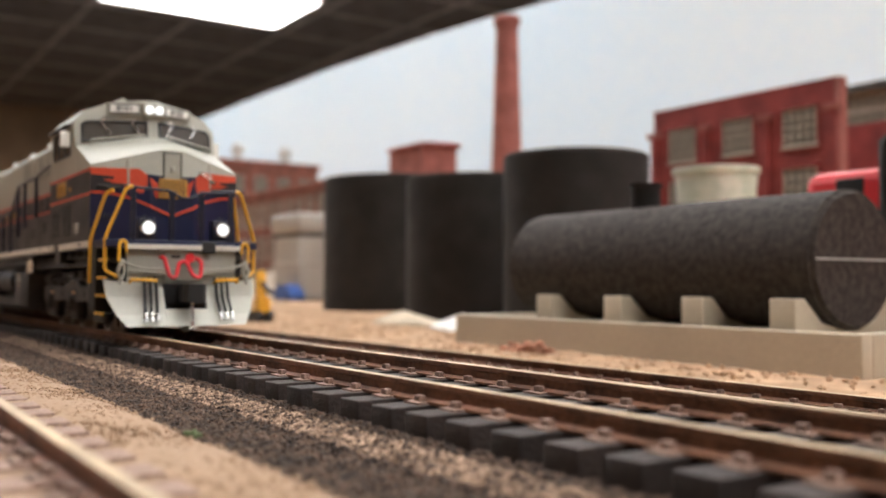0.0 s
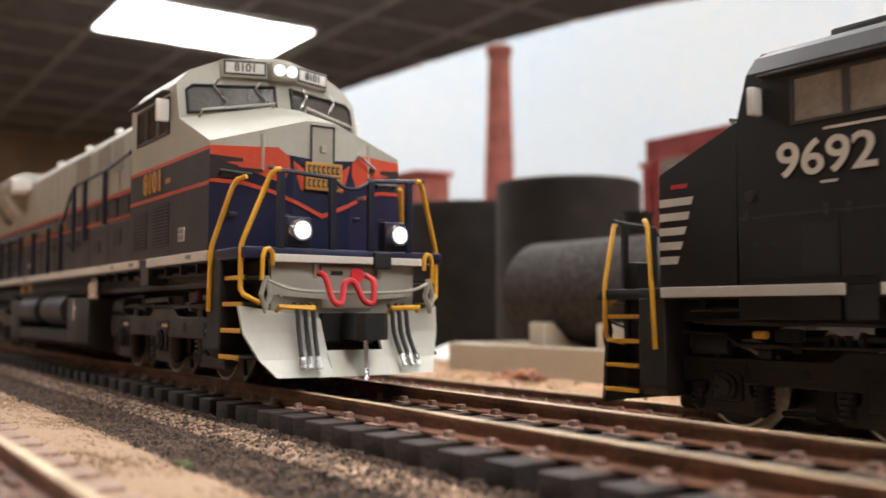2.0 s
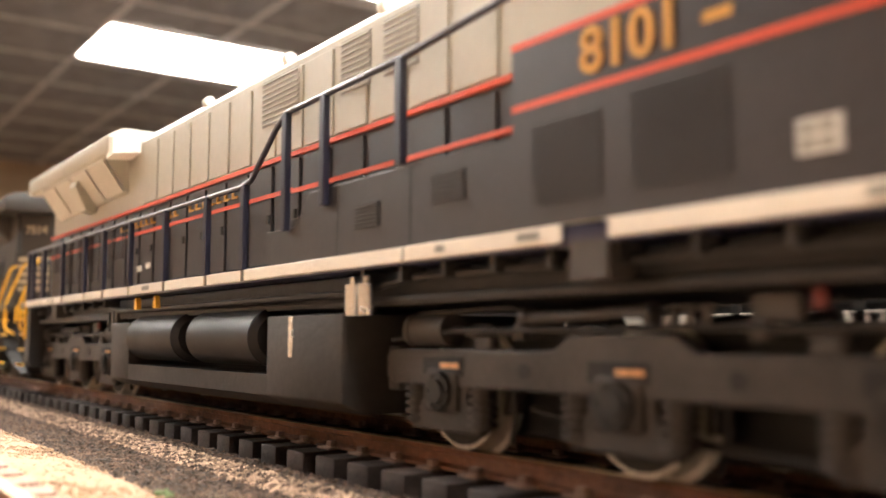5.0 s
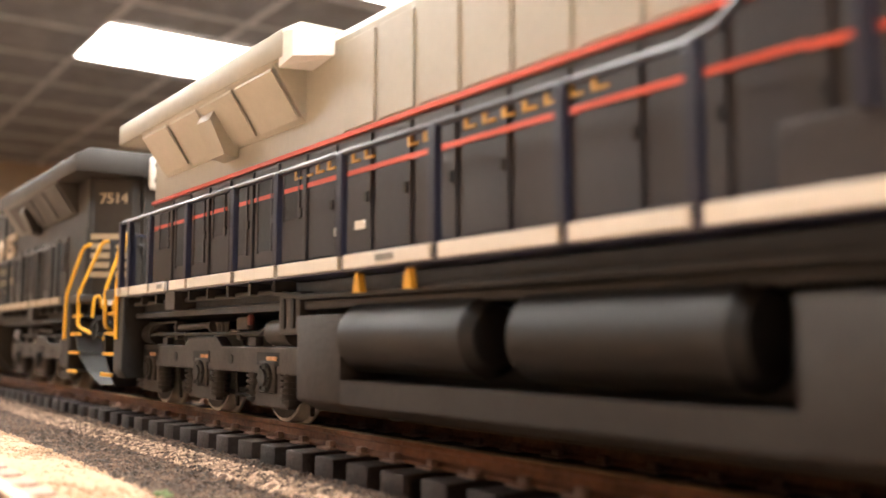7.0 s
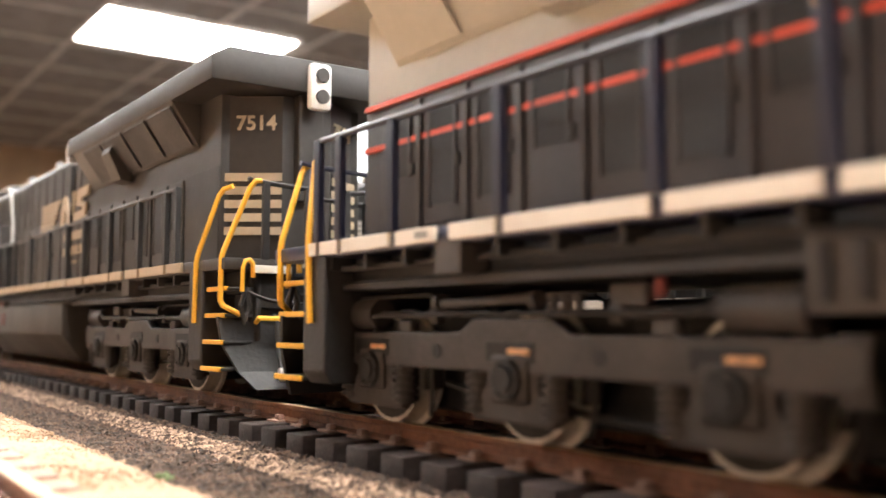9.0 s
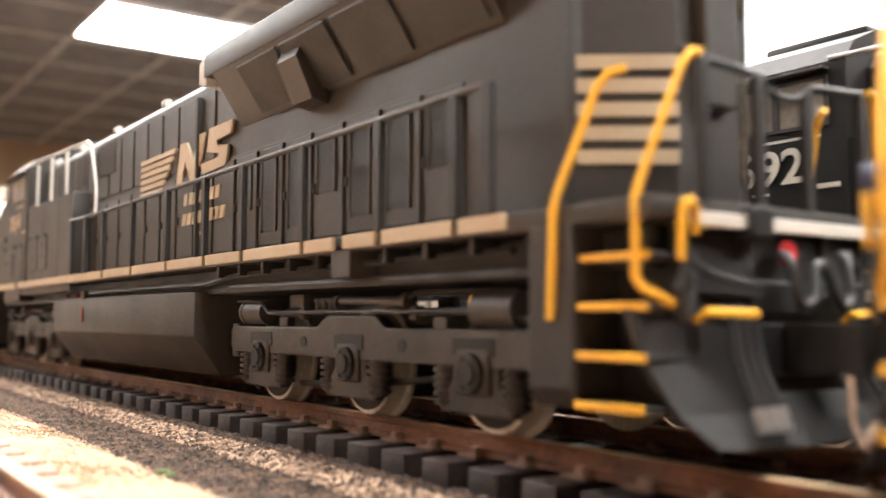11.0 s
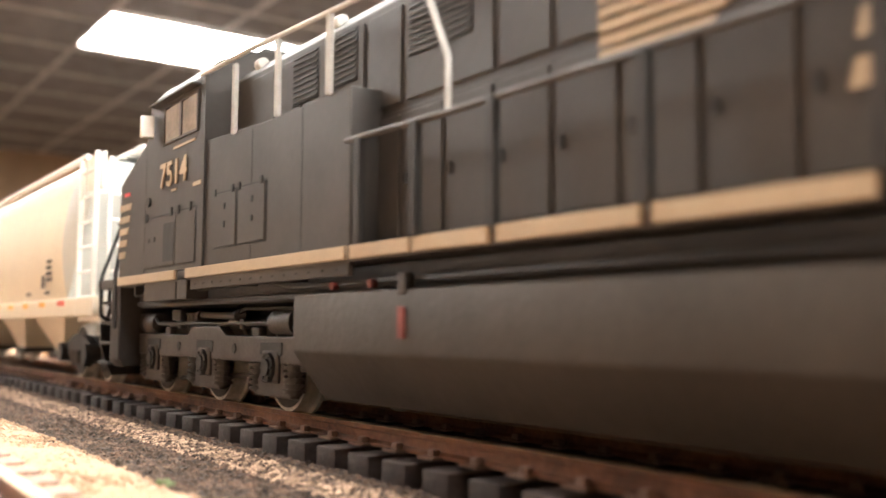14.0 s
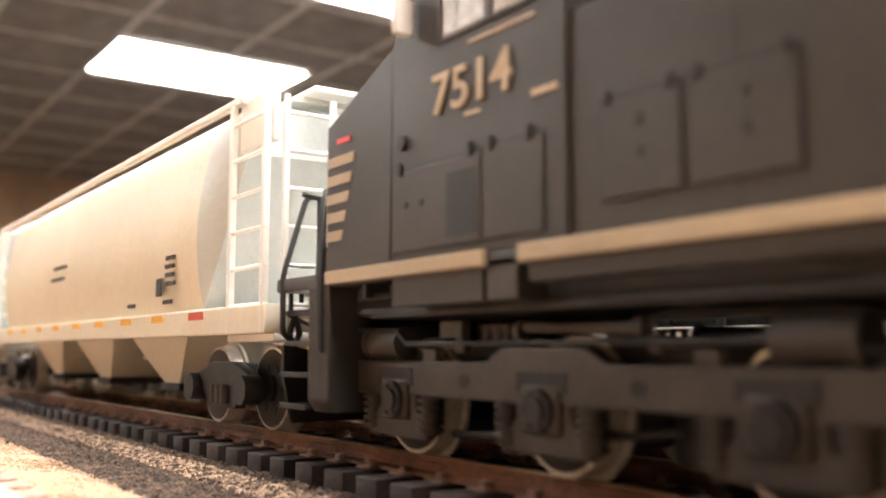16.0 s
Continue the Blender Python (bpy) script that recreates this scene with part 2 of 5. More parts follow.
def room():
    solid("floor", box(bm_new(), -9500, 5000, -3500, 6000, -1010, -990), CARPET, "dark carpeted basement floor below the layout", "floor", "structure")
    solid("wall_west", box(bm_new(), -9600, -9500, -3500, 6000, -990, 1690), WALLP, "brown wood-panelled end wall of the room", "wall", "structure")
    solid("wall_east", box(bm_new(), 5000, 5100, -3500, 6000, -990, 1690), WALLP, "brown wood-panelled end wall of the room", "wall", "structure")
    solid("wall_north", box(bm_new(), -9500, 5000, 6000, 6100, -990, 1690), WALLP, "brown wood-panelled long wall of the room", "wall", "structure")
    solid("wall_south", box(bm_new(), -9500, 5000, -3600, -3500, -990, 1690), WALLP, "brown wood-panelled long wall behind the layout", "wall", "structure")
    # suspended ceiling: 0.6 m tiles in a bar grid, one mesh
    zc = CEIL / MM
    bm = bm_new()
    xs = [-9500 + 610 * i for i in range(25)]
    ys = [1370 - 610 * 8 + 610 * i for i in range(16)]
    lights = light_places()
    for i in range(len(xs) - 1):
        for j in range(len(ys) - 1):
            box(bm, xs[i] + 12, xs[i + 1] - 12, ys[j] + 12, ys[j + 1] - 12, zc + 8, zc + 20)
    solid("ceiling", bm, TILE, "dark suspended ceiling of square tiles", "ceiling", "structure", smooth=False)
    bm = bm_new()
    for x in xs:
        box(bm, x - 14, x + 14, ys[0], ys[-1], zc, zc + 10)
    for y in ys:
        box(bm, xs[0], xs[-1], y - 14, y + 14, zc - 2, zc + 8)
    solid("ceiling_grid", bm, TBAR, "pale metal bars of the suspended ceiling", "ceiling grid", "structure", smooth=False)
    bm = bm_new()
    box(bm, -9600, 5100, -3600, 6100, zc + 25, zc + 60)
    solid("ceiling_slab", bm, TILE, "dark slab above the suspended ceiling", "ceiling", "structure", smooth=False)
    for x, y in lights:
        t = thing("ceiling_light", "bright recessed fluorescent ceiling panel with a white frame", "ceiling light", x, y, zc, group="ceiling lights")
        part("diffuser", box(bm_new(), -335, 335, -550, 550, -12, -4, 2), PANEL, t, "glowing white diffuser", False)
        for a, b, c, d in ((-360, 360, -575, -551), (-360, 360, 551, 575), (-360, -336, -551, 551), (336, 360, -551, 551)):
            part("frame", box(bm_new(), a, b, c, d, -14, 2), TBAR, t)


def light_places():
    # The y = -1720 pair is unseen fill, added to light the train's sides.
    return [(x, 1920) for x in (-5335, -3530, -1885, -160, 1565, 3290)] + [(x, 100) for x in (-4940, -3215, -1490, 235, 1960)] + [(x, -1720) for x in (-4940, -3215)]


room()


# ---- the layout: ground, backdrop, tracks ----
LOW = -5.6            # the far track lies lower than the near one
GROUND = LOW - 4.2
YT1, YT2, YT0 = 68.0, 124.0, 7.0


def ground():
    """The soil sheet: a bank of roadbed under the near tracks, flat and sandy behind."""
    bm = bm_new()
    prof = [(-700, -6.2), (-30, -3.2), (15, -2.95), (24, -2.9), (31, -3.7), (34, -5.2), (44, -6.0), (48, -5.4), (53, -5.0), (84, -5.0), (90, -5.4), (99, GROUND + 0.6), (104, GROUND), (150, GROUND), (420, GROUND + 1), (1500, GROUND + 2)]
    xs = [-2600, -2000, -1500, -1100, -900, -700, -600] + [-520 + 5 * i for i in range(121)] + [120, 200, 350, 600, 1200]
    ys = []
    for (a, za), (b, zb) in zip(prof, prof[1:]):
        n = max(1, min(14, int((b - a) / 4)))
        ys += [(a + (b - a) * k / n, za + (zb - za) * k / n) for k in range(n)]
    ys.append(prof[-1])
    grid = []
    for x in xs:
        row = []
        for y, z in ys:
            amp = 0.4 if y < 92 else 0.8
            if 52 < y < 84:
                amp = 0.1
            dz = noise.noise((x * 0.12, y * 0.12, 0)) * amp + noise.noise((x * 0.4, y * 0.4, 3)) * amp * 0.5
            row.append(bm.verts.new((x, y + noise.noise((x * 0.05, y, 9)) * 0.6, z + dz)))
        grid.append(row)
    for i in range(len(xs) - 1):
        for j in range(len(ys) - 1):
            bm.faces.new((grid[i][j], grid[i + 1][j], grid[i + 1][j + 1], grid[i][j + 1]))
    me = to_mesh("ground", bm, DIRT)
    me.materials.append(BALLAST)
    me.materials.append(CORK)
    for p in me.polygons:
        y = p.center.y / MM
        p.material_index = 1 if 32.0 < y < 97 else 2 if y <= 32.5 else 0
    tagged(new("ground", me), "sandy layout ground with dark ballast beside the track", "ground", kind="structure")


def pebbles(name, material, label, count, x0, x1, y0, y1, zf, r0, r1, seed):
    rnd = random.Random(seed)
    verts, faces = [], []
    for _ in range(count):
        x, y = x0 + (x1 - x0) * rnd.random() ** 0.8, rnd.uniform(y0, y1)
        z, r = zf(x, y), rnd.uniform(r0, r1)
        q = Euler((rnd.uniform(0, 6), rnd.uniform(0, 6), rnd.uniform(0, 6))).to_matrix()
        b = len(verts)
        for d in ((1, 0, 0), (-1, 0, 0), (0, 1, 0), (0, -1, 0), (0, 0, 1), (0, 0, -1)):
            v = q @ Vector(d) * r * rnd.uniform(0.7, 1.2)
            verts.append(((x + v.x) * MM, (y + v.y) * MM, (z + v.z * 0.8) * MM))
        for f in ((0, 2, 4), (2, 1, 4), (1, 3, 4), (3, 0, 4), (2, 0, 5), (1, 2, 5), (3, 1, 5), (0, 3, 5)):
            faces.append(tuple(b + i for i in f))
    me = bpy.data.meshes.new(name)
    me.from_pydata(verts, [], faces)
    me.materials.append(material)
    tagged(new(name, me), label, name.replace("_", " "), kind="stuff")


def backdrop():
    """A curved painted board behind the layout."""
    line = [(-6000, 930), (-4200, 950), (-2749, 989), (-1894, 1010), (-1273, 1083), (-947, 1201), (-620, 1400), (-200, 1700), (400, 2050)]
    pts = curve_pts([(x, y, 0) for x, y in line], 6)
    bm = bm_new()
    rows = [[bm.verts.new((p.x, p.y + d, z)) for p in pts] for d, z in ((0, GROUND - 4), (0, 500 + EYE), (18, 500 + EYE), (18, GROUND - 4))]
    for a, b in zip(rows, rows[1:]):
        for i in range(len(pts) - 1):
            bm.faces.new((a[i], a[i + 1], b[i + 1], b[i]))
    solid("backdrop", bm, SKY, "curved backdrop board painted as pale blue sky", "backdrop", "structure")


def track(name, y, z, x0, x1, spacing, label, phase=0.0, tie_mat=TIE):
    t = thing(name, label, "railway track", 0, y, z, kind="structure")
    for side, yy in (("near", -8.75), ("far", 8.75)):
        bm = bm_new()
        prof = [(-1.25, -2.3), (1.25, -2.3), (1.25, -2.0), (0.3, -1.7), (0.3, -0.75), (0.62, -0.6), (0.62, -0.05), (-0.62, -0.05), (-0.62, -0.6), (-0.3, -0.75), (-0.3, -1.7), (-1.25, -2.0)]
        prism(bm, [(a + yy, b) for a, b in prof], x0, x1, "x")
        r = part("rail", bm, RAIL, t, "rust-brown rail", False)
        part("rail_head", prism(bm_new(), [(yy - 0.58, -0.06), (yy + 0.58, -0.06), (yy + 0.5, 0), (yy - 0.5, 0)], x0, x1, "x"), RAILTOP, r, "worn tan rail top", False)
    bm = bm_new()
    box(bm, -2.2, 2.2, -15.2, 15.2, -5.2, -2.3, 0.18)
    tie = to_mesh("tie", bm, tie_mat)
    bm = bm_new()
    for yy in (-8.75, 8.75):
        for s in (-1, 1):
            box(bm, -1.6, 1.6, yy + s * 1.5 - 1.1, yy + s * 1.5 + 1.1, -2.35, -2.05, 0.1)
            box(bm, -0.6, 0.6, yy + s * 1.35 - 0.45, yy + s * 1.35 + 0.45, -2.1, -1.35, 0.15)
    plate = to_mesh("tie_plate", bm, TIETOP)
    n = int((x1 - x0) / spacing)
    rnd = random.Random(int(y))
    for i in range(n):
        x = x0 + phase + spacing * i + rnd.uniform(-0.25, 0.25)
        o = shared("tie", tie, t, x, 0, 0, rnd.uniform(-0.8, 0.8))
        shared("tie_plate", plate, o)
    return t


ground()
backdrop()


# ---- locomotives ----
def wheelset(parent, x):
    """An axle with two wheels; its origin is the axle, so that it can roll."""
    w = part("wheelset", cyl(bm_new(), (0, -9.5, 0), (0, 9.5, 0), 1.3, seg=12), UNDER, parent, "axle with two wheels")
    w.matrix_basis = pose(x * MM, 0, 6.1 * MM)
    for s in (-1, 1):
        bm = bm_new()
        cyl(bm, (0, s * 7.6, 0), (0, s * 8.1, 0), 6.8, seg=32)
        cyl(bm, (0, s * 8.1, 0), (0, s * 10.2, 0), 6.1, 5.95, seg=32)
        wh = part("wheel", bm, STEEL, w, "shiny steel wheel tread")
        bm = bm_new()
        cyl(bm, (0, s * 10.15, 0), (0, s * 10.35, 0), 5.5, seg=28)
        cyl(bm, (0, s * 10.3, 0), (0, s * 10.9, 0), 2.0, seg=16)
        for k in range(6):
            a = k * math.pi / 3
            cyl(bm, (3.3 * math.cos(a), s * 10.3, 3.3 * math.sin(a)), (3.3 * math.cos(a), s * 10.5, 3.3 * math.sin(a)), 0.7, seg=8)
        part("wheel_face", bm, UNDER, wh, "dark painted wheel face")
    return w


AXLES = (-24.3, 0, 24.3)


def six_wheel_truck(loco, xc, mats):
    """A three-axle truck: cast side frames with a raised middle, axle boxes in their pedestals, springs, brake gear and sand pipes."""
    t = part("truck_bolster", box(bm_new(), xc - 26, xc + 26, -8, 8, 8.5, 12.4, 0.6), UNDER, loco, "dark three-axle truck")
    for k in AXLES:
        part("traction_motor", box(bm_new(), xc + k + 1.6, xc + k + 15.0, -6.6, 6.6, 1.6, 8.4, 0.8), UNDER, t, "dark motor hung on the axle")
    for s in (-1, 1):
        def band(a, b):
            return min(s * a, s * b), max(s * a, s * b)
        bm = bm_new()
        beam = [(-35, 7.2), (-35, 9.8), (-33.6, 10.3), (-8.0, 10.3), (-5.6, 11.7), (5.6, 11.7), (8.0, 10.3), (33.6, 10.3), (35, 9.8), (35, 7.2), (33.4, 6.6), (-33.4, 6.6)]
        prism(bm, [(xc + a, b) for a, b in beam], *band(11.0, 12.8), "y", 0.25)
        for a in (-33.8, 33.8):
            box(bm, xc + a - 1.2, xc + a + 1.2, *band(9.6, 12.6), 5.8, 10.6, 0.25)
        part("side_frame", bm, mats["truck"], t, "cast side frame")
        for k in AXLES:
            x = xc + k
            ped = part("pedestal", prism(bm_new(), [(x - 3.7, 7.6), (x - 3.7, 5.4), (x - 6.0, 2.9), (x - 5.8, 2.1), (x + 5.8, 2.1), (x + 6.0, 2.9), (x + 3.7, 5.4), (x + 3.7, 7.6)], *band(11.4, 12.65), "y", 0.25), mats["truck"], t, "flared axle guide")
            part("pedestal_opening", box(bm_new(), x - 3.4, x + 3.4, *band(12.5, 12.92), 7.7, 9.5, 0.08), GRILLE, ped, "dark gap above the axle box")
            bm = bm_new()
            box(bm, x - 2.7, x + 2.7, *band(12.4, 13.1), 4.0, 8.5, 0.5)
            part("axle_box", bm, mats["truck"], ped)
            bm = bm_new()
            cyl(bm, (x, s * 13.0, 6.1), (x, s * 13.5, 6.1), 2.05, 1.9, seg=20)
            cyl(bm, (x, s * 13.4, 6.1), (x, s * 13.8, 6.1), 1.25, 1.1, seg=16)
            for q in range(6):
                a = q * math.pi / 3
                cyl(bm, (x + 1.6 * math.cos(a), s * 13.4, 6.1 + 1.6 * math.sin(a)), (x + 1.6 * math.cos(a), s * 13.65, 6.1 + 1.6 * math.sin(a)), 0.22, seg=6)
            part("journal_box", bm, UNDER, ped, "round axle cap with bolts")
            if mats["glint"] is GOLD:
                bm = bm_new()
                for a in (-0.2, 1.4):
                    box(bm, x + a, x + a + 1.55, *band(12.7, 13.05), 8.35, 9.0, 0.2)
                part("bearing_adapter", bm, ADAPTER, ped, "bearing adapter with its lit orange glint painted in")
            for d in (-5.5, 5.5):
                bm = bm_new()
                for q in range(5):
                    cyl(bm, (x + d, s * 11.9, 2.9 + q * 0.78), (x + d, s * 11.9, 3.35 + q * 0.78), 1.45, seg=14)
                cyl(bm, (x + d, s * 11.9, 2.6), (x + d, s * 11.9, 6.8), 1.0, seg=10)
                part("coil_spring", bm, mats["truck"], t)
            # brake shoe hanger and sand pipe at the wheel
            part("sand_pipe", tube(bm_new(), curve_pts([(x + 8.6, s * 10.6, 7.5), (x + 8.8, s * 10.6, 4.5), (x + 7.4, s * 9.8, 1.4)], 4), 0.32, 6), UNDER, t)
            part("brake_shoe", prism(bm_new(), [(x + 6.4, 4.0), (x + 7.6, 4.2), (x + 7.9, 7.4), (x + 7.0, 7.6), (x + 6.8, 5.8)], *band(8.3, 10.2), "y", 0.15), UNDER, t)
        # brake cylinders, equalising rods and pipes along the top of the frame
        for a, b in ((-31, -15), (15, 31)):
            bm = bm_new()
            m = 1 if a > 0 else -1
            cyl(bm, (xc + m * 24, s * 11.6, 12.2), (xc + m * 30, s * 11.6, 12.2), 1.75, seg=18)
            cyl(bm, (xc + m * 30, s * 11.6, 12.2), (xc + m * 30.7, s * 11.6, 12.2), 1.9, seg=18)
            cyl(bm, (xc + m * 13.5, s * 11.8, 12.0), (xc + m * 24, s * 11.6, 12.2), 0.4, seg=8)
            box(bm, xc + m * 13 - 0.7, xc + m * 13 + 0.7, s * 11.2, s * 12.4, 11.2, 12.7, 0.15)
            part("brake_cylinder", bm, mats["truck"], t, "brake cylinder with its push rod")
        bm = bm_new()
        cyl(bm, (xc - 11.5, s * 12.2, 13.1), (xc + 3.0, s * 12.2, 13.5), 0.62, 0.5, seg=12)
        for a in (-11.8, 3.2):
            cyl(bm, (xc + a - 0.4, s * 12.2, 13.2), (xc + a + 0.4, s * 12.2, 13.3), 0.95, seg=12)
        for a in (5.4, 7.0, 8.6):
            cyl(bm, (xc + a, s * 12.2, 12.3), (xc + a, s * 12.2, 13.6), 0.42, seg=8)
            cyl(bm, (xc + a, s * 12.2, 13.4), (xc + a, s * 12.2, 13.8), 0.62, seg=8)
        box(bm, xc + 4.6, xc + 9.4, s * 11.7, s * 12.7, 12.1, 12.4)
        part("damper", bm, mats["truck"], t, "shock damper and valve row")
        bm = bm_new()
        tube(bm, [(xc - 34, s * 12.6, 11.2), (xc - 22, s * 12.9, 12.1), (xc + 22, s * 12.9, 12.1), (xc + 25, s * 12.6, 13.6), (xc + 33, s * 12.6, 13.8)], 0.24, 6)
        tube(bm, [(xc - 30, s * 11.8, 14.0), (xc - 14, s * 12.2, 14.2), (xc - 10, s * 12.2, 12.8)], 0.24, 6)
        tube(bm, [(xc - 14, s * 9.8, 5.0), (xc - 9, s * 10.2, 4.4), (xc + 9, s * 10.2, 3.2), (xc + 17, s * 10.2, 2.8)], 0.4, 6)
        part("brake_rigging", bm, UNDER, t, "brake pipes and rods")
        part("valve_box", box(bm_new(), xc + 12.4, xc + 16.4, s * 11.2, s * 12.5, 12.6, 14.5, 0.3), mats["truck"], t)
        for a in (-18.2, 18.2):
            part("snubber", box(bm_new(), xc + a - 1.2, xc + a + 1.2, s * 11.2, s * 12.5, 10.2, 11.6, 0.25), mats["truck"], t)
        if mats["reservoirs"]:
            part("red_cock", box(bm_new(), xc + 17.6, xc + 18.6, s * 12.3, s * 13.1, 13.2, 14.8, 0.3), DULLRED, t, "dull red cut-out cock")
        for a in (-11.6, 11.6):
            part("frame_hole", cyl(bm_new(), (xc + a, s * 12.7, 8.4), (xc + a, s * 12.9, 8.4), 0.75, seg=14), GRILLE, t)
    return [wheelset(loco, xc + k) for k in AXLES]


def stair_rails(loco, x_in, x_out, mats, d):
    """Grab rails either side of the corner steps; d is +1 at the nose end."""
    rail = mats["front_rail"] if d > 0 else YELLOW
    for s in (-1, 1):
        part("stair_rail", tube(bm_new(), [(x_in + 5.4 * d, s * 13.4, 31.3), (x_in + 4.2 * d, s * 14.3, 30.9), (x_in + 3.4 * d, s * 14.8, 29.8), (x_in + 0.9 * d, s * 16.8, 21.4), (x_in + 0.6 * d, s * 16.95, 20.2), (x_in + 0.1 * d, s * 16.95, 11.2)], 0.38), rail, loco, "bent stair rail")
        part("stair_rail", tube(bm_new(), [(x_out + 1.2 * d, s * 11.4, 31.6), (x_out + 1.1 * d, s * 12.2, 31.5), (x_out + 0.8 * d, s * 12.9, 30.6), (x_out - 0.5 * d, s * 16.2, 21.6), (x_out - 0.7 * d, s * 16.5, 20.4), (x_out - 0.8 * d, s * 16.5, 14.4), (x_out - 0.4 * d, s * 16.2, 13.6), (x_out + 0.9 * d, s * 14.2, 12.4)], 0.38), rail, loco, "bent stair rail")
        part("grab_loop", tube(bm_new(), [(x_out + 1.6 * d, s * 14.3, 15.6), (x_out + 1.7 * d, s * 14.2, 19.0), (x_out + 1.7 * d, s * 13.9, 19.9), (x_out + 1.7 * d, s * 13.3, 20.1), (x_out + 1.7 * d, s * 12.8, 19.6), (x_out + 1.7 * d, s * 12.7, 17.6)], 0.33), rail, loco, "uncoupling lever loop")


def corner_steps(loco, x0, x1, mats, d):
    lo, hi = min(x0, x1), max(x0, x1)
    for s in (-1, 1):
        for i, z in enumerate((4.4, 8.2, 12.0, 15.8)):
            st = part("step", box(bm_new(), lo, hi, s * (12.0), s * (16.6 - 0.25 * i), z, z + 0.5), UNDER, loco)
            part("step_edge", box(bm_new(), lo + 0.2, hi - 0.2, s * (16.3 - 0.25 * i), s * (16.85 - 0.25 * i), z - 0.05, z + 0.6, 0.1), mats["front_rail"] if d > 0 else YELLOW, st, "painted step edge")
        part("step_back", box(bm_new(), lo, hi, s * 10.8, s * 11.6, 4.2, 19.4), UNDER, loco)
        part("step_side", prism(bm_new(), [(s * 11, 19.0), (s * 16.7, 19.0), (s * 16.7, 5.6), (s * 15.7, 4.2), (s * 11, 4.2)], min(x0, x0 - 5.4 * d), max(x0, x0 - 5.4 * d), "x", 0.3), mats["pilot_side"], loco, "dark stairwell panel")


def handrail(loco, mats, runs, posts):
    """Side handrails: one bar and its uprights."""
    for s in (-1, 1):
        part("handrail", tube(bm_new(), [(x, s * 16.9, z) for x, z in runs], 0.38), mats["rail"], loco, mats["rail_label"])
        for x, zb, zt in posts:
            part("handrail_post", box(bm_new(), x - 0.62, x + 0.62, s * 16.55, s * 17.45, zb, zt, 0.15), mats["post"], loco)


def louvre(loco, x0, x1, y, z0, z1, material, s, n=8):
    # Backing of grey slats is a darker grey: shade between them put into the colour.
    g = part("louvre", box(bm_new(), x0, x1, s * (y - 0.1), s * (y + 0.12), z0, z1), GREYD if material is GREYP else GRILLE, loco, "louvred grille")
    bm = bm_new()
    for i in range(n):
        z = z0 + (z1 - z0) * (i + 0.5) / n
        box(bm, x0 + 0.2, x1 - 0.2, s * (y + 0.1), s * (y + 0.28), z - 0.12, z + 0.1)
    part("slats", bm, material, g)


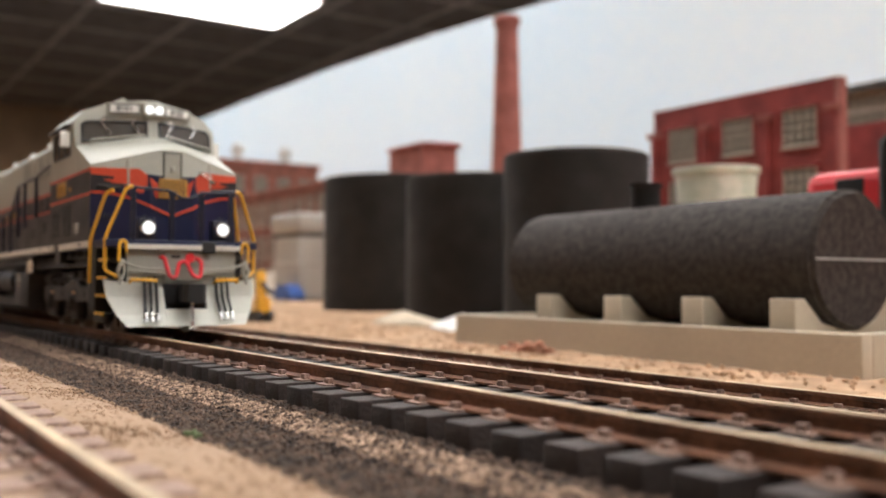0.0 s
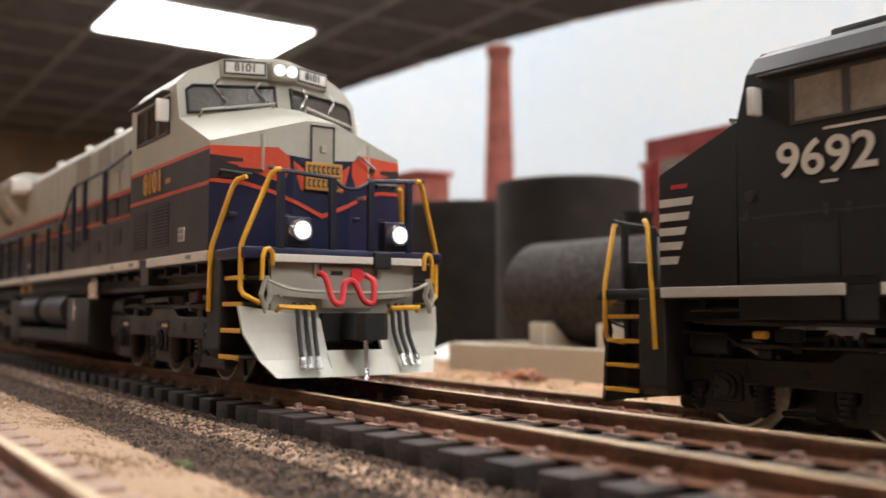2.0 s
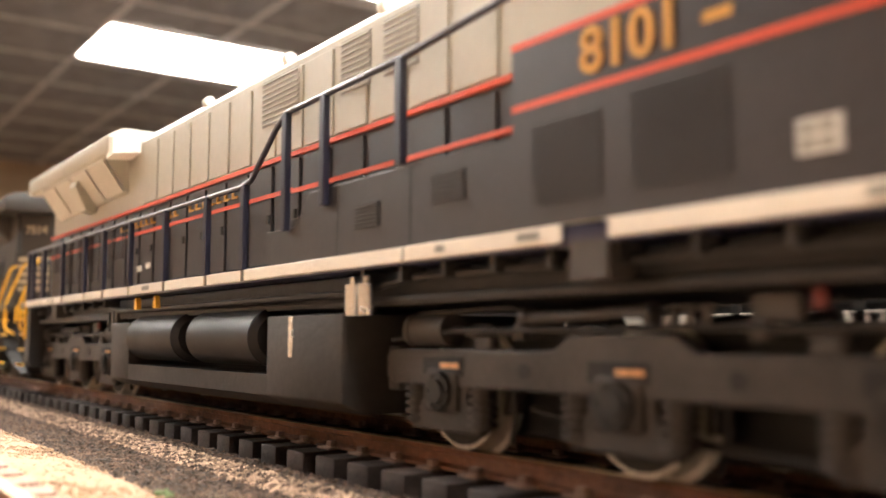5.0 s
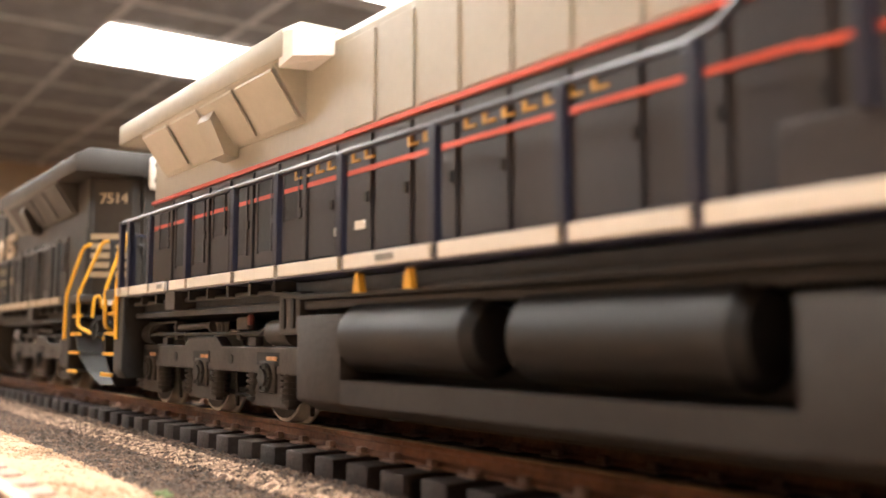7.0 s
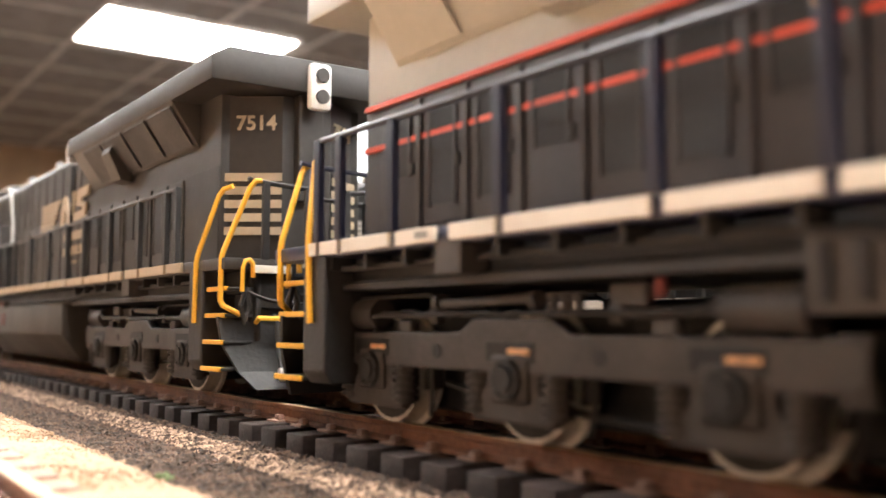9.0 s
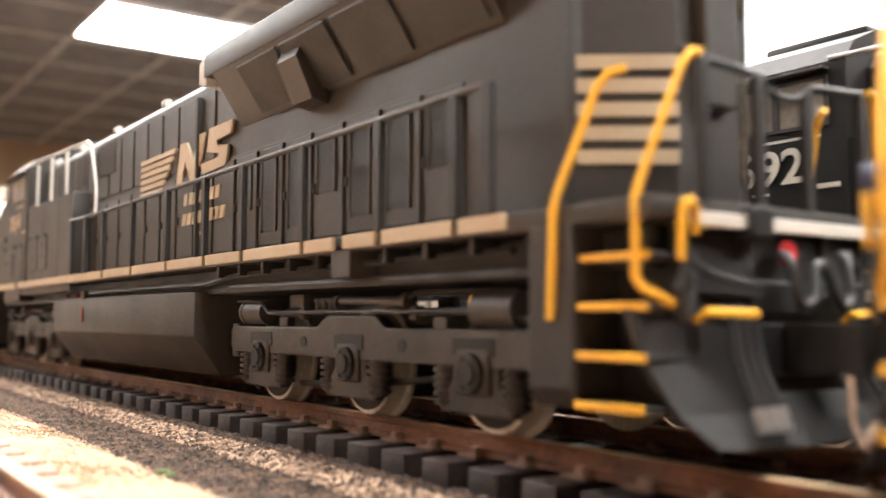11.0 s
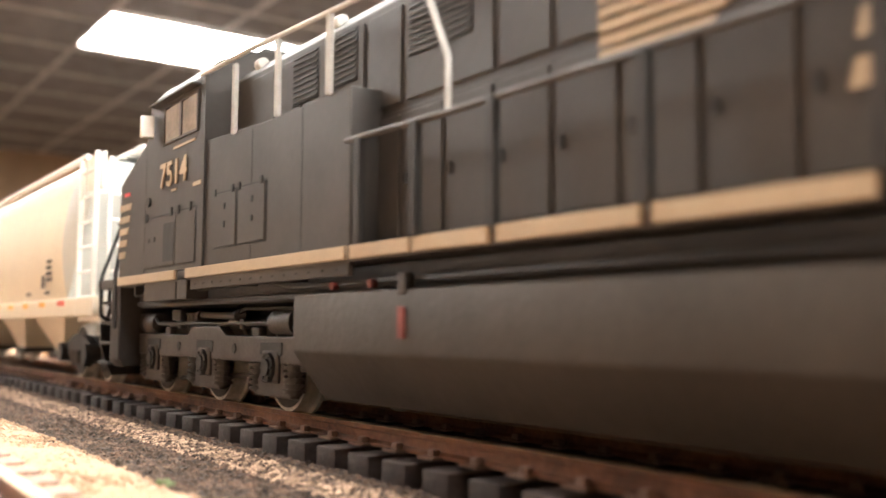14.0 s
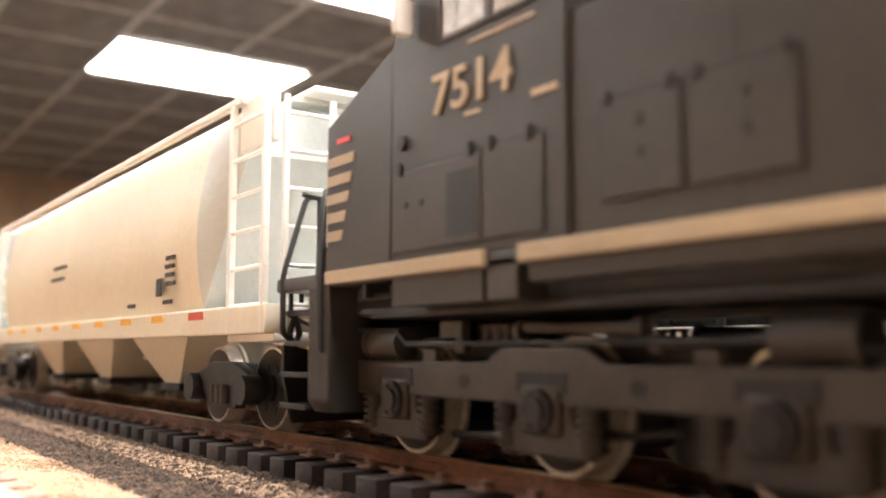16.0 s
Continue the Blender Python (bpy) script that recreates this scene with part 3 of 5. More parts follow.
def locomotive(name, label, mats, rz=0):
    """A modern wide-nose six-axle diesel. x forward from the nose corner, z up from the rail."""
    L = thing(name, label, "locomotive", rz=rz, group="locomotives")
    up, low, cabm, E, EH = mats["upper"], mats["lower"], mats["cab"], mats["tail"], mats["hood_tail"]
    # frame and deck
    bm = bm_new()
    box(bm, -241 + E, 10, -13, 13, 15.4, 18.6, 0.3)
    box(bm, -236 + E, -6, -14.4, 14.4, 14.9, 15.8, 0.2)
    part("underframe", bm, UNDER, L, "dark main frame")
    part("deck", box(bm_new(), -244 + E, 14, -16.6, 16.6, 18.7, 20.4, 0.2), mats["deck"], L)
    for s in (-1, 1):
        for a, b in mats["sill"]:
            part("sill_stripe", box(bm_new(), a, b, s * 16.55, s * 17.15, 18.95, 20.45, 0.1), mats["stripe"], L, mats["stripe_label"])
        bm = bm_new()
        for k in range(30):
            x = -228 + k * 7.6
            if -160 < x < -72:
                continue
            box(bm, x, x + 0.7, s * 13, s * 16.0, 17.2, 18.7)
        tube(bm, [(-232, s * 14.6, 17.4), (-170, s * 14.6, 17.4), (-160, s * 15.2, 16.4), (-70, s * 15.2, 16.4), (-60, s * 14.6, 17.6), (-4, s * 14.6, 17.2)], 0.4, 6)
        tube(bm, [(-232, s * 14.0, 15.4), (-165, s * 14.0, 15.8), (-66, s * 14.0, 15.2), (-4, s * 14.0, 15.6)], 0.5, 6)
        part("frame_piping", bm, UNDER, L, "brackets and pipes under the deck")
        for x in (-32.5, -204):
            part("frame_bracket", box(bm_new(), x - 2.2, x + 2.2, s * 13, s * 16.6, 15.8, 19.6, 0.2), mats["truck"], L)
        for a in (-164.4,) if mats["reservoirs"] else ():
            bx = part("filter_housing", box(bm_new(), a - 3.0, a + 3.0, s * 12.6, s * 15.0, 11.8, 17.2, 0.3), mats["truck"], L, "boxy air filter housing on the frame")
            bm = bm_new()
            for q in (-1.4, 1.2):
                box(bm, a + q - 0.5, a + q + 0.5, s * 14.9, s * 15.25, 12.6, 16.4, 0.15)
            part("filter_slot", bm, GRILLE, bx)
    # nose
    bm = bm_new()
    hull(bm, [(x, s * y, z) for s in (-1, 1) for x, y, z in ((-14, 16.8, 20.4), (-14.4, 16.8, 43.2), (-9.6, 2.6, 45.9), (0, 16.8, 20.4), (0, 16.8, 37.3), (4.5, 5.0, 20.4), (4.5, 5.0, 39.0), (4.5, 2.6, 41.2))])
    part("nose", bm, mats["nose"], L, mats["nose_label"])
    # cab
    def front(y, z):
        """The cab's front: two facets that meet in a shallow vee and lean back."""
        return -9.2 - 0.343 * max(0.0, abs(y) - 1.5) - 0.27 * max(0.0, z - 43.0)
    bm = bm_new()
    sec = [(16.8, 20.4), (16.8, 49.4), (14.6, 52.0), (9.5, 54.2), (1.5, 55.2)]
    hull(bm, [(-41.3, a * y, z) for a in (-1, 1) for y, z in sec] + [(front(y, z), a * y, z) for a in (-1, 1) for y, z in sec + [(16.8, 43.0), (1.5, 43.0), (1.5, 20.4)]])
    bmesh.ops.dissolve_limit(bm, angle_limit=radians(2), verts=bm.verts, edges=bm.edges)
    cab = part("cab", bm, cabm, L, mats["cab_label"], False)
    for s in (-1, 1):
        for a, b in mats["windows"]:
            w = part("side_window", box(bm_new(), a, b, s * 16.75, s * 16.95, 41.6, 47.4, 0.3), mats["pane"], cab, "dark cab window")
            bm = bm_new()
            for q in ((a - 0.3, a + 0.2, 41.3, 47.7), (b - 0.2, b + 0.3, 41.3, 47.7), (a, b, 47.3, 47.7), (a, b, 41.3, 41.7)):
                box(bm, q[0], q[1], s * 16.8, s * 17.1, q[2], q[3])
            part("window_frame", bm, mats["trim"], w)
        part("mirror", box(bm_new(), -19.2, -18.2, s * 17.2, s * 19.4, 43.2, 47.0, 0.2), HOPWHITE, cab, "pale rear-view mirror")
    # windscreen: two panes leaning back, with frames, wipers and grab rails
    def screen(y, z):
        return (front(y, z) + 0.12, y, z)
    for s in (-1, 1):
        for ya, yb in ((1.5, 15.4),):
            bm = bm_new()
            q = [screen(s * ya, 46.0), screen(s * yb, 44.3), screen(s * yb, 48.3), screen(s * (yb - 1.0), 49.2), screen(s * ya, 49.6)]
            hull(bm, q + [(x - 0.4, y, z) for x, y, z in q])
            w = part("windscreen", bm, CABGLASS, cab, "dark reflective windscreen")
            part("window_frame", tube(bm_new(), [(x + 0.1, y, z) for x, y, z in q + q[:1]], 0.26, 6), RUBBER, w)
            for yw in (4.0, 10.5):
                bm = bm_new()
                p0, p1, p2 = screen(s * yw, 50.3), screen(s * (yw + 0.8), 49.0), screen(s * (yw - 1.0), 46.4)
                tube(bm, [(p[0] + 0.6, p[1], p[2]) for p in (p0, p1, p2)], 0.18, 6)
                part("wiper", bm, CHROME, w, "silver windscreen wiper")
        part("nose_grab", tube(bm_new(), [(-8.2, s * 3, 45.0), (-7.4, s * 3, 46.0), (-11.2, s * 14, 44.4), (-12.2, s * 14.2, 43.2)], 0.2, 6), mats["nose"], L)
    # number boards and headlights over the windscreen
    part("headlight_box", box(bm_new(), -20, -9.6, -2.5, 2.5, 50.9, 54.0, 0.5), cabm, cab)
    for s in (-1, 1):
        def plate(ya, yb, za, zb, d0, d1):
            return hull(bm_new(), [(front(y, 52.4) + d, s * y, z) for y in (ya, yb) for z in (za, zb) for d in (d0, d1)])
        part("number_board_box", plate(2.7, 9.9, 51.0, 54.0, -4.0, 1.2), cabm, cab)
        nb = part("number_board", plate(3.3, 9.4, 51.7, 53.5, 1.25, 1.45), HOPWHITE, cab, "white lit number board")
        part("board_frame", plate(3.05, 9.65, 51.4, 53.8, 1.1, 1.3), RUBBER, nb, "thin black frame")
        if mats["number"]:
            lettering("board_number", mats["number"], 1.9, RUBBER, nb, Matrix.Translation((front(6.35, 52.4) + 1.5, s * 6.35, 52.6)) @ Euler((radians(90), 0, radians(90 + s * 18.9))).to_matrix().to_4x4(), thick=0.05)
        part("headlight", cyl(bm_new(), (-9.8, s * 1.15, 52.4), (-9.2, s * 1.15, 52.4), 0.95, seg=18), CHROME if not mats["lit"] else LAMP, cab, "round headlight")
    part("roof_hatch", box(bm_new(), -38, -22, -6, 6, 54.4, 56.4, 0.5), mats["roof"], cab)
    part("horn", tube(bm_new(), [(-30, -3, 56.2), (-30, -3, 57.2), (-26, -3, 57.4)], 0.5), mats["roof"], cab)
    for s in (-1, 1):
        part("sun_shade", box(bm_new(), -39, -19, s * 16.0, s * 18.2, 48.3, 48.7, 0.1), mats["trim"], cab)
    # nose door and fittings
    d = part("nose_door", box(bm_new(), 4.35, 4.72, -1.9, 1.9, 34.4, 40.4, 0.15), mats["nose"], L)
    for a, b, c, e in ((-2.1, -1.85, 34.4, 40.6), (1.85, 2.1, 34.4, 40.6), (-2.1, 2.1, 40.35, 40.6)):
        part("door_seam", box(bm_new(), 4.6, 4.84, a, b, c, e), mats["truck"], d)
    part("door_latch", box(bm_new(), 4.7, 5.2, -0.5, 0.5, 36.2, 37.4, 0.15), mats["nose"], d)
    for y, z in ((-6.0, 25.4), (-13.6, 25.6), (6.4, 25.6), (12.4, 25.8), (7.2, 29.0), (10.0, 34.2)):
        part("nose_bracket", box(bm_new(), 4.3 - max(0, abs(y) - 5.0) * 0.381, 5.1 - max(0, abs(y) - 5.0) * 0.381, y - 0.7, y + 0.7, z, z + 0.8, 0.15), mats["truck"] if z > 28 else mats["post"], L)
    for s in (-1, 1):
        part("nose_hinge", cyl(bm_new(), (2.6, s * 9.2, 33), (2.6, s * 9.2, 38.6), 0.55, seg=10), mats["nose"], L)
        if s > 0:
            part("grab_iron", tube(bm_new(), [(3.6, s * 6.2, 35.5), (4.8, s * 6.4, 36.4), (3.7, s * 10.2, 34.6), (2.6, s * 10.4, 33.8)], 0.2, 6), CHROME, L)
        part("grab_iron", tube(bm_new(), [(0.6, s * 15.4, 32.0), (1.4, s * 15.4, 32.6), (2.6, s * 11.2, 32.2), (2.2, s * 11.2, 31.6)], 0.25, 6), RUBBER, L)
    mats["paint"](L)
    # hood
    bm = bm_new()
    prism(bm, [(-12.2, 20.4), (12.2, 20.4), (12.2, 48.6), (10.2, 50.6), (-10.2, 50.6), (-12.2, 48.6)], -226 + EH, -41.3, "x", 0.2)
    part("hood_upper", bm, up, L, mats["hood_label"])
    zt = mats["split"]
    part("hood_lower", box(bm_new(), -225.8 + EH, -41.4, -12.45, 12.45, 20.4, zt, 0.1), low, L, mats["low_label"])
    door = to_mesh("hood_door", box(bm_new(), 0, 7.2, 0, 0.35, 21.4, zt - 0.6, 0.12), low, False)
    door2 = to_mesh("hood_door", box(bm_new(), 0, 7.2, 0, 0.35, zt + 0.8, 47.6, 0.12), up, False)
    latch = to_mesh("door_latch", box(bm_new(), 6.3, 6.8, 0.3, 0.7, 27.0, 28.2), UNDER)
    for s in (-1, 1):
        for k in range(21):
            x = -222 + k * 8.3
            if x > -50:
                continue
            o = shared("hood_door", door, L, x, 12.4 if s > 0 else -12.78, 0)
            shared("door_latch", latch, o, 0, 0.05 if s > 0 else -0.62, 0)
            if -160 < x:
                shared("hood_door", door2, L, x, 12.15 if s > 0 else -12.5, 0)
        for k in range(7):
            x = -222 + k * 8.3
            sc = part("door_screen", box(bm_new(), x + 1.3, x + 5.9, s * 12.7, s * 12.86, 23.4 if k % 3 else 27.0, 33.6), GRILLE, L, "dark screen let into a hood door")
            bm = bm_new()
            for q in (x + 1.1, x + 5.7):
                box(bm, q, q + 0.4, s * 12.7, s * 13.0, 23.2 if k % 3 else 26.8, 33.8)
            part("screen_frame", bm, low, sc)
            part("door_post", box(bm_new(), x + 7.25, x + 8.2, s * 12.4, s * 13.1, 21.0, 35.0, 0.15), low, L)
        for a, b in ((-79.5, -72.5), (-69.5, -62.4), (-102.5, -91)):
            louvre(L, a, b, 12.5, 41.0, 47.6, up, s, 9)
        # raised equipment box beside the walkway
        prism(bm := bm_new(), mats["box"], min(s * 12, s * 16.4), max(s * 12, s * 16.4), "y", 0.15)
        eb = part("equipment_box", bm, low, L)
        if mats["reservoirs"]:
            louvre(L, -54.2, -48.6, 16.35, 24.2, 27.2, low, s, 6)
            louvre(L, -69.0, -63.8, 16.35, 23.2, 25.8, low, s, 6)
        else:
            for a, b in ((-53.2, -45.2), (-62.8, -54.0)):
                h = part("box_hatch", box(bm_new(), a, b, s * 16.3, s * 16.66, 22.9, 30.6, 0.1), low, eb)
                part("hatch_gap", box(bm_new(), a - 0.25, b + 0.25, s * 16.3, s * 16.5, 22.65, 30.85), GRILLE, h)
                for x, z in ((a + 3.6, 28.2), (a + 3.6, 25.6)):
                    part("hatch_latch", box(bm_new(), x, x + 0.6, s * 16.6, s * 16.8, z, z + 0.9, 0.1), GRILLE, h)
                for x in (a + 0.6, b - 1.0):
                    part("hatch_hinge", box(bm_new(), x, x + 0.7, s * 16.6, s * 16.85, 30.3, 31.4, 0.1), UNDER, h)
        for x in (-58, -73):
            part("panel_seam", box(bm_new(), x - 0.1, x + 0.1, s * 16.3, s * 16.45, 20.6, mats["box"][-1][1] - 0.3 if not mats["reservoirs"] else 28.6), GRILLE, eb)
    # radiator housing that overhangs the hood
    bm = bm_new()
    prism(bm, [(-12.3, 39.6), (12.3, 39.6), (17.2, 46.9), (-17.2, 46.9)], -222 + E, -166.0, "x", 0.2)
    prism(bm, [(-17.3, 46.8), (17.3, 46.8), (17.3, 50.4), (14.5, 52.0), (-14.5, 52.0), (-17.3, 50.4)], -236 + E * 1.6, -163, "x", 0.25)
    rad = part("radiator_housing", bm, up, L, mats["rad_label"])
    for s in (-1, 1):
        for k in range(4):
            x = -221 + E + k * 13.4
            bm = bm_new()
            hull(bm, [(x + dx, s * (12.75 + f * 4.75), 39.8 + f * 6.9 + dz) for dx in (0, 11.8) for f in (0.08, 0.92) for dz in (0.0, -0.35)])
            part("radiator_grille", bm, mats["grille"], rad, "flat radiator screen")
        part("wing_end", hull(bm_new(), [(x, s * y, z) for x, y, z in ((-164, 12.4, 46.0), (-164, 17.2, 45.6), (-164, 17.2, 50.2), (-164, 12.4, 50.2), (-158, 12.4, 46.6), (-160.5, 17.0, 46.4), (-160.5, 17.0, 49.6), (-158, 12.4, 50.0))]), mats["wing"], rad, "pale end plate of the radiator wing")
    for s in (-1, 1):
        part("duct_box", hull(bm_new(), [(x, s * y, z) for x in (-193.0, -187.6) for y, z in ((12.4, 38.2), (14.6, 38.6), (17.0, 43.6), (16.2, 45.4), (12.4, 45.4))]), up, rad, "boxy duct on the radiator slope")
    bm = bm_new()
    for x in (-60, -85, -110, -135, -150):
        box(bm, x - 5, x + 5, -6, 6, 50.4, 51.8, 0.4)
    part("roof_fans", bm, mats["roof"], L)
    for x in (-48, -72, -98, -128):
        for s in (-1, 1):
            part("lift_ring", cyl(bm_new(), (x - 0.8, s * 10.8, 50.4), (x + 0.8, s * 10.8, 50.4), 0.9, seg=10), mats["wing"], L)
    # hood end
    bm = bm_new()
    hull(bm, [(x, s * y, z) for s in (-1, 1) for z in (20.4, 46.6) for x, y in ((-225 + EH, 12.2), (-231 + EH, 4.2))])
    part("hood_end", bm, low, L)
    part("end_light_box", box(bm_new(), -232.6 + EH, -230.5 + EH, -2.2, 2.2, 30, 47, 0.3), up, L)
    el = part("end_light_plate", box(bm_new(), -237.4 + E * 1.6, -235.4 + E * 1.6, -1.9, 1.9, 44.0, 51.4, 0.8), HOPWHITE, L, "white end headlight plate")
    for z in (46.0, 49.4):
        part("headlight", cyl(bm_new(), (-237.9 + E * 1.6, 0, z), (-237.2 + E * 1.6, 0, z), 1.1, seg=16), TRUCK, el)
    # side handrails with uprights
    handrail(L, mats, mats["rail_run"], mats["posts"] + [(x, 20.4, 32) for x in (-111.4, -129.4, -147.6, -164, -177.7, -195.5, -213)] + [(-226.5 + max(E, 0), 20.4, 32), (-231.5 + max(E, 0), 20.4, 32.3)])
    if mats["upper_run"]:
        for s in (-1, 1):
            part("cab_handrail", tube(bm_new(), [(x, s * 16.6, z) for x, z in mats["upper_run"]], 0.34), CONCRETE, L, "pale raised handrail behind the cab")
            for x in (-52, -66, -80):
                part("handrail_post", box(bm_new(), x - 0.4, x + 0.4, s * 16.2, s * 16.9, 38.5, 48.6, 0.1), CONCRETE, L)
    # fuel tank
    bm = bm_new()
    if mats["reservoirs"]:
        prism(bm, mats["tank_section"], -159, -148.3, "x", 0.3)
        prism(bm, mats["tank_section"], -91, -71.4, "x", 0.3)
        prism(bm, [(-13.6, 2.8), (13.6, 2.8), (16.5, 4.2), (16.5, 6.8), (-16.5, 6.8), (-16.5, 4.2)], -148.4, -90.9, "x")
    else:
        prism(bm, mats["tank_section"], -159, -71.4, "x", 0.3)
    tk = part("fuel_tank", bm, mats["tank"], L, mats["tank_label"])
    if mats["reservoirs"]:
        # Inner wall coloured black, so the recess's shade is in the colour.
        part("tank_recess", box(bm_new(), -148.3, -91, -9.0, 9.0, 6.8, 14.8), GRILLE, tk, "recess wall behind the cylinders, its shade painted black")
        for s in (-1, 1):
            for a, b in ((-149.2, -124.6), (-119.6, -95)):
                bm = bm_new()
                cyl(bm, (a + 1, s * 13.2, 11.5), (b - 1, s * 13.2, 11.5), 3.9, seg=28)
                cyl(bm, (a, s * 13.2, 11.5), (a + 1.2, s * 13.2, 11.5), 2.9, 3.9, seg=28)
                cyl(bm, (b - 1.2, s * 13.2, 11.5), (b, s * 13.2, 11.5), 3.9, 2.9, seg=28)
                part("air_reservoir", bm, BLACKP, tk, "black air cylinder")
            for x in (-66.8, -69.6):
                bm = cyl(bm_new(), (x, s * 16.2, 13.8), (x, s * 16.2, 17.2), 0.95, seg=14)
                cyl(bm, (x, s * 16.2, 17.2), (x, s * 16.2, 18.0), 0.4, seg=10)
                part("filter_bottle", bm, CHROME, L, "silver filter cylinder")
            for x in (-134.5, -144.5):
                part("fuel_valve", hull(bm_new(), [(x + dx, s * y, z) for dx, z in ((-0.75, 16.3), (0.75, 16.3), (-0.7, 17.0), (0.45, 17.3), (0.25, 18.4), (-0.3, 18.4)) for y in (16.0, 16.8)]), YELLOW, L, "orange fuel valve")
            part("fuel_gauge", box(bm_new(), -84.5, -83.4, s * 16.55, s * 16.8, 9.0, 14.0, 0.1), CHROME, tk)
    else:
        for s in (-1, 1):
            part("fuel_gauge", box(bm_new(), -96.8, -95.6, s * 16.5, s * 16.85, 10.4, 13.6, 0.1), DULLRED, tk, "dull red fuel gauge strip")
            part("tank_bracket", box(bm_new(), -96.9, -95.3, s * 15.6, s * 16.7, 14.8, 17.0, 0.15), mats["truck"], L)
            for x in (-80.5, -89.0):
                part("red_cap", cyl(bm_new(), (x, s * 15.4, 16.2), (x, s * 16.2, 16.2), 0.5, seg=10), DULLRED, L, "small red cap")
    # front platform, plow, couplers
    for xe, dd in ((14.0, 1), (-244.0 + E, -1)):
        plow_m = mats["plow"] if dd > 0 else mats["plow_rear"]
        pilot_m = mats["nose"] if dd > 0 else mats["plow_rear"]
        def X(a):
            return xe + dd * a
        part("end_strip", box(bm_new(), X(0.0), X(0.7), -12.4, 12.4, 18.3, 19.4, 0.1), WHITE, L, "white deck edge strip")
        part("pilot_plate", box(bm_new(), X(-2.6), X(-1.4), -12, 12, 8, 18.8, 0.15), pilot_m, L)
        bm = bm_new()
        for s in (-1, 1):
            hull(bm, [(X(-1.6), s * 4, 18.6), (X(-1.4), s * 12, 18.6), (X(0.2), s * 4, 13.0), (X(-1.4), s * 12, 13.6), (X(-2.4), s * 4, 13), (X(-2.4), s * 12, 13)])
        part("pilot_gusset", bm, pilot_m, L)
        for s in (-1, 1):
            bm = bm_new()
            prof = [(-0.4, 11.4), (0.5, 8.2), (2.4, 4.4), (4.6, 2.0)]
            rows = []
            for a, z in prof:
                f = (11.4 - z) / 9.4
                ends = [(X(a), s * 4.6, z - (1.2 if f < 0.1 else 0)), (X(a - 1.6), s * (16.7 - 3.8 * f * f), z + (0.7 if f < 0.1 else 0))]
                rows.append([bm.verts.new(e) for e in ends] + [bm.verts.new((e[0] - dd * 0.7, e[1], e[2])) for e in ends])
            for r0, r1 in zip(rows, rows[1:]):
                bm.faces.new((r0[0], r0[1], r1[1], r1[0]))
                bm.faces.new((r0[2], r1[2], r1[3], r0[3]))
                bm.faces.new((r0[0], r1[0], r1[2], r0[2]))
                bm.faces.new((r0[1], r0[3], r1[3], r1[1]))
            bm.faces.new((rows[0][0], rows[0][2], rows[0][3], rows[0][1]))
            bm.faces.new((rows[-1][0], rows[-1][1], rows[-1][3], rows[-1][2]))
            part("plow_blade", bm, plow_m, L, mats["plow_label"] if dd > 0 else "")
            part("plow_step", tube(bm_new(), [(X(0.4), s * 6.4, 11.0), (X(1.4), s * 6.6, 11.7), (X(0.8), s * 11.6, 11.9), (X(0.0), s * 11.8, 11.2)], 0.33, 6), YELLOW, L, "yellow plow step")
            for k in range(3):
                y = s * (6.6 + k * 1.25)
                pts = curve_pts([(X(0.2), y, 12.3), (X(1.2), y, 11.2), (X(1.9), y, 8.0), (X(3.6), y + s * 0.3, 4.6)], 4)
                h = part("air_hose", tube(bm_new(), pts, 0.36), RUBBER, L, "black air hose")
                part("hose_end", cyl(bm_new(), (X(3.5), y + s * 0.3, 4.8), (X(4.2), y + s * 0.4, 3.2), 0.5, seg=10), CHROME, h, "silver glad hand")
        part("plow_centre", hull(bm_new(), [(X(a), y, z) for y in (-4.7, 4.7) for a, z in ((1.9, 5.6), (4.5, 2.0), (1.2, 5.6), (3.6, 2.0))]), plow_m, L)
        part("coupler_pocket", box(bm_new(), X(-2), X(0.2), -4.4, 4.4, 6.7, 11.0, 0.2), GRILLE, L)
        part("coupler", hull(bm_new(), [(X(a), y, z) for a, y in ((0.4, -1.6), (0.4, 1.6), (4.6, -2.4), (4.6, 2.2), (7.4, 2.2), (8.2, 1.2), (8.0, -1.8), (6.6, -2.6)) for z in (7.2, 11.0)]), RUBBER, L, "black knuckle coupler")
        part("uncoupling_pin", tube(bm_new(), [(X(5.0), 0, 7.4), (X(5.2), 0, 3.2), (X(6.0), -0.4, 1.3)], 0.35), CHROME, L, "bent silver coupler pin")
        part("multiple_unit_hose", tube(bm_new(), curve_pts([(X(0.8), -5.6, 16.7), (X(1.8), -5.0, 16.2), (X(2.6), -4.2, 12.9), (X(2.6), -2.8, 12.5), (X(2.0), -1.9, 15.3), (X(2.0), -0.3, 15.5), (X(2.6), 0.9, 12.9), (X(2.6), 2.5, 12.6), (X(2.0), 2.9, 15.6), (X(0.8), 2.3, 16.6)], 5), 0.45), RED if dd > 0 or mats["lit"] else RUBBER, L, "looped red hose" if dd > 0 else "")
        part("pilot_panel", box(bm_new(), X(-1.5), X(-0.7), -4.4, 4.4, 11.6, 18.0, 0.25), pilot_m, L)
        part("pilot_marking", box(bm_new(), X(-0.75), X(-0.55), -2.8, -0.9, 16.6, 17.2), RUBBER, L)
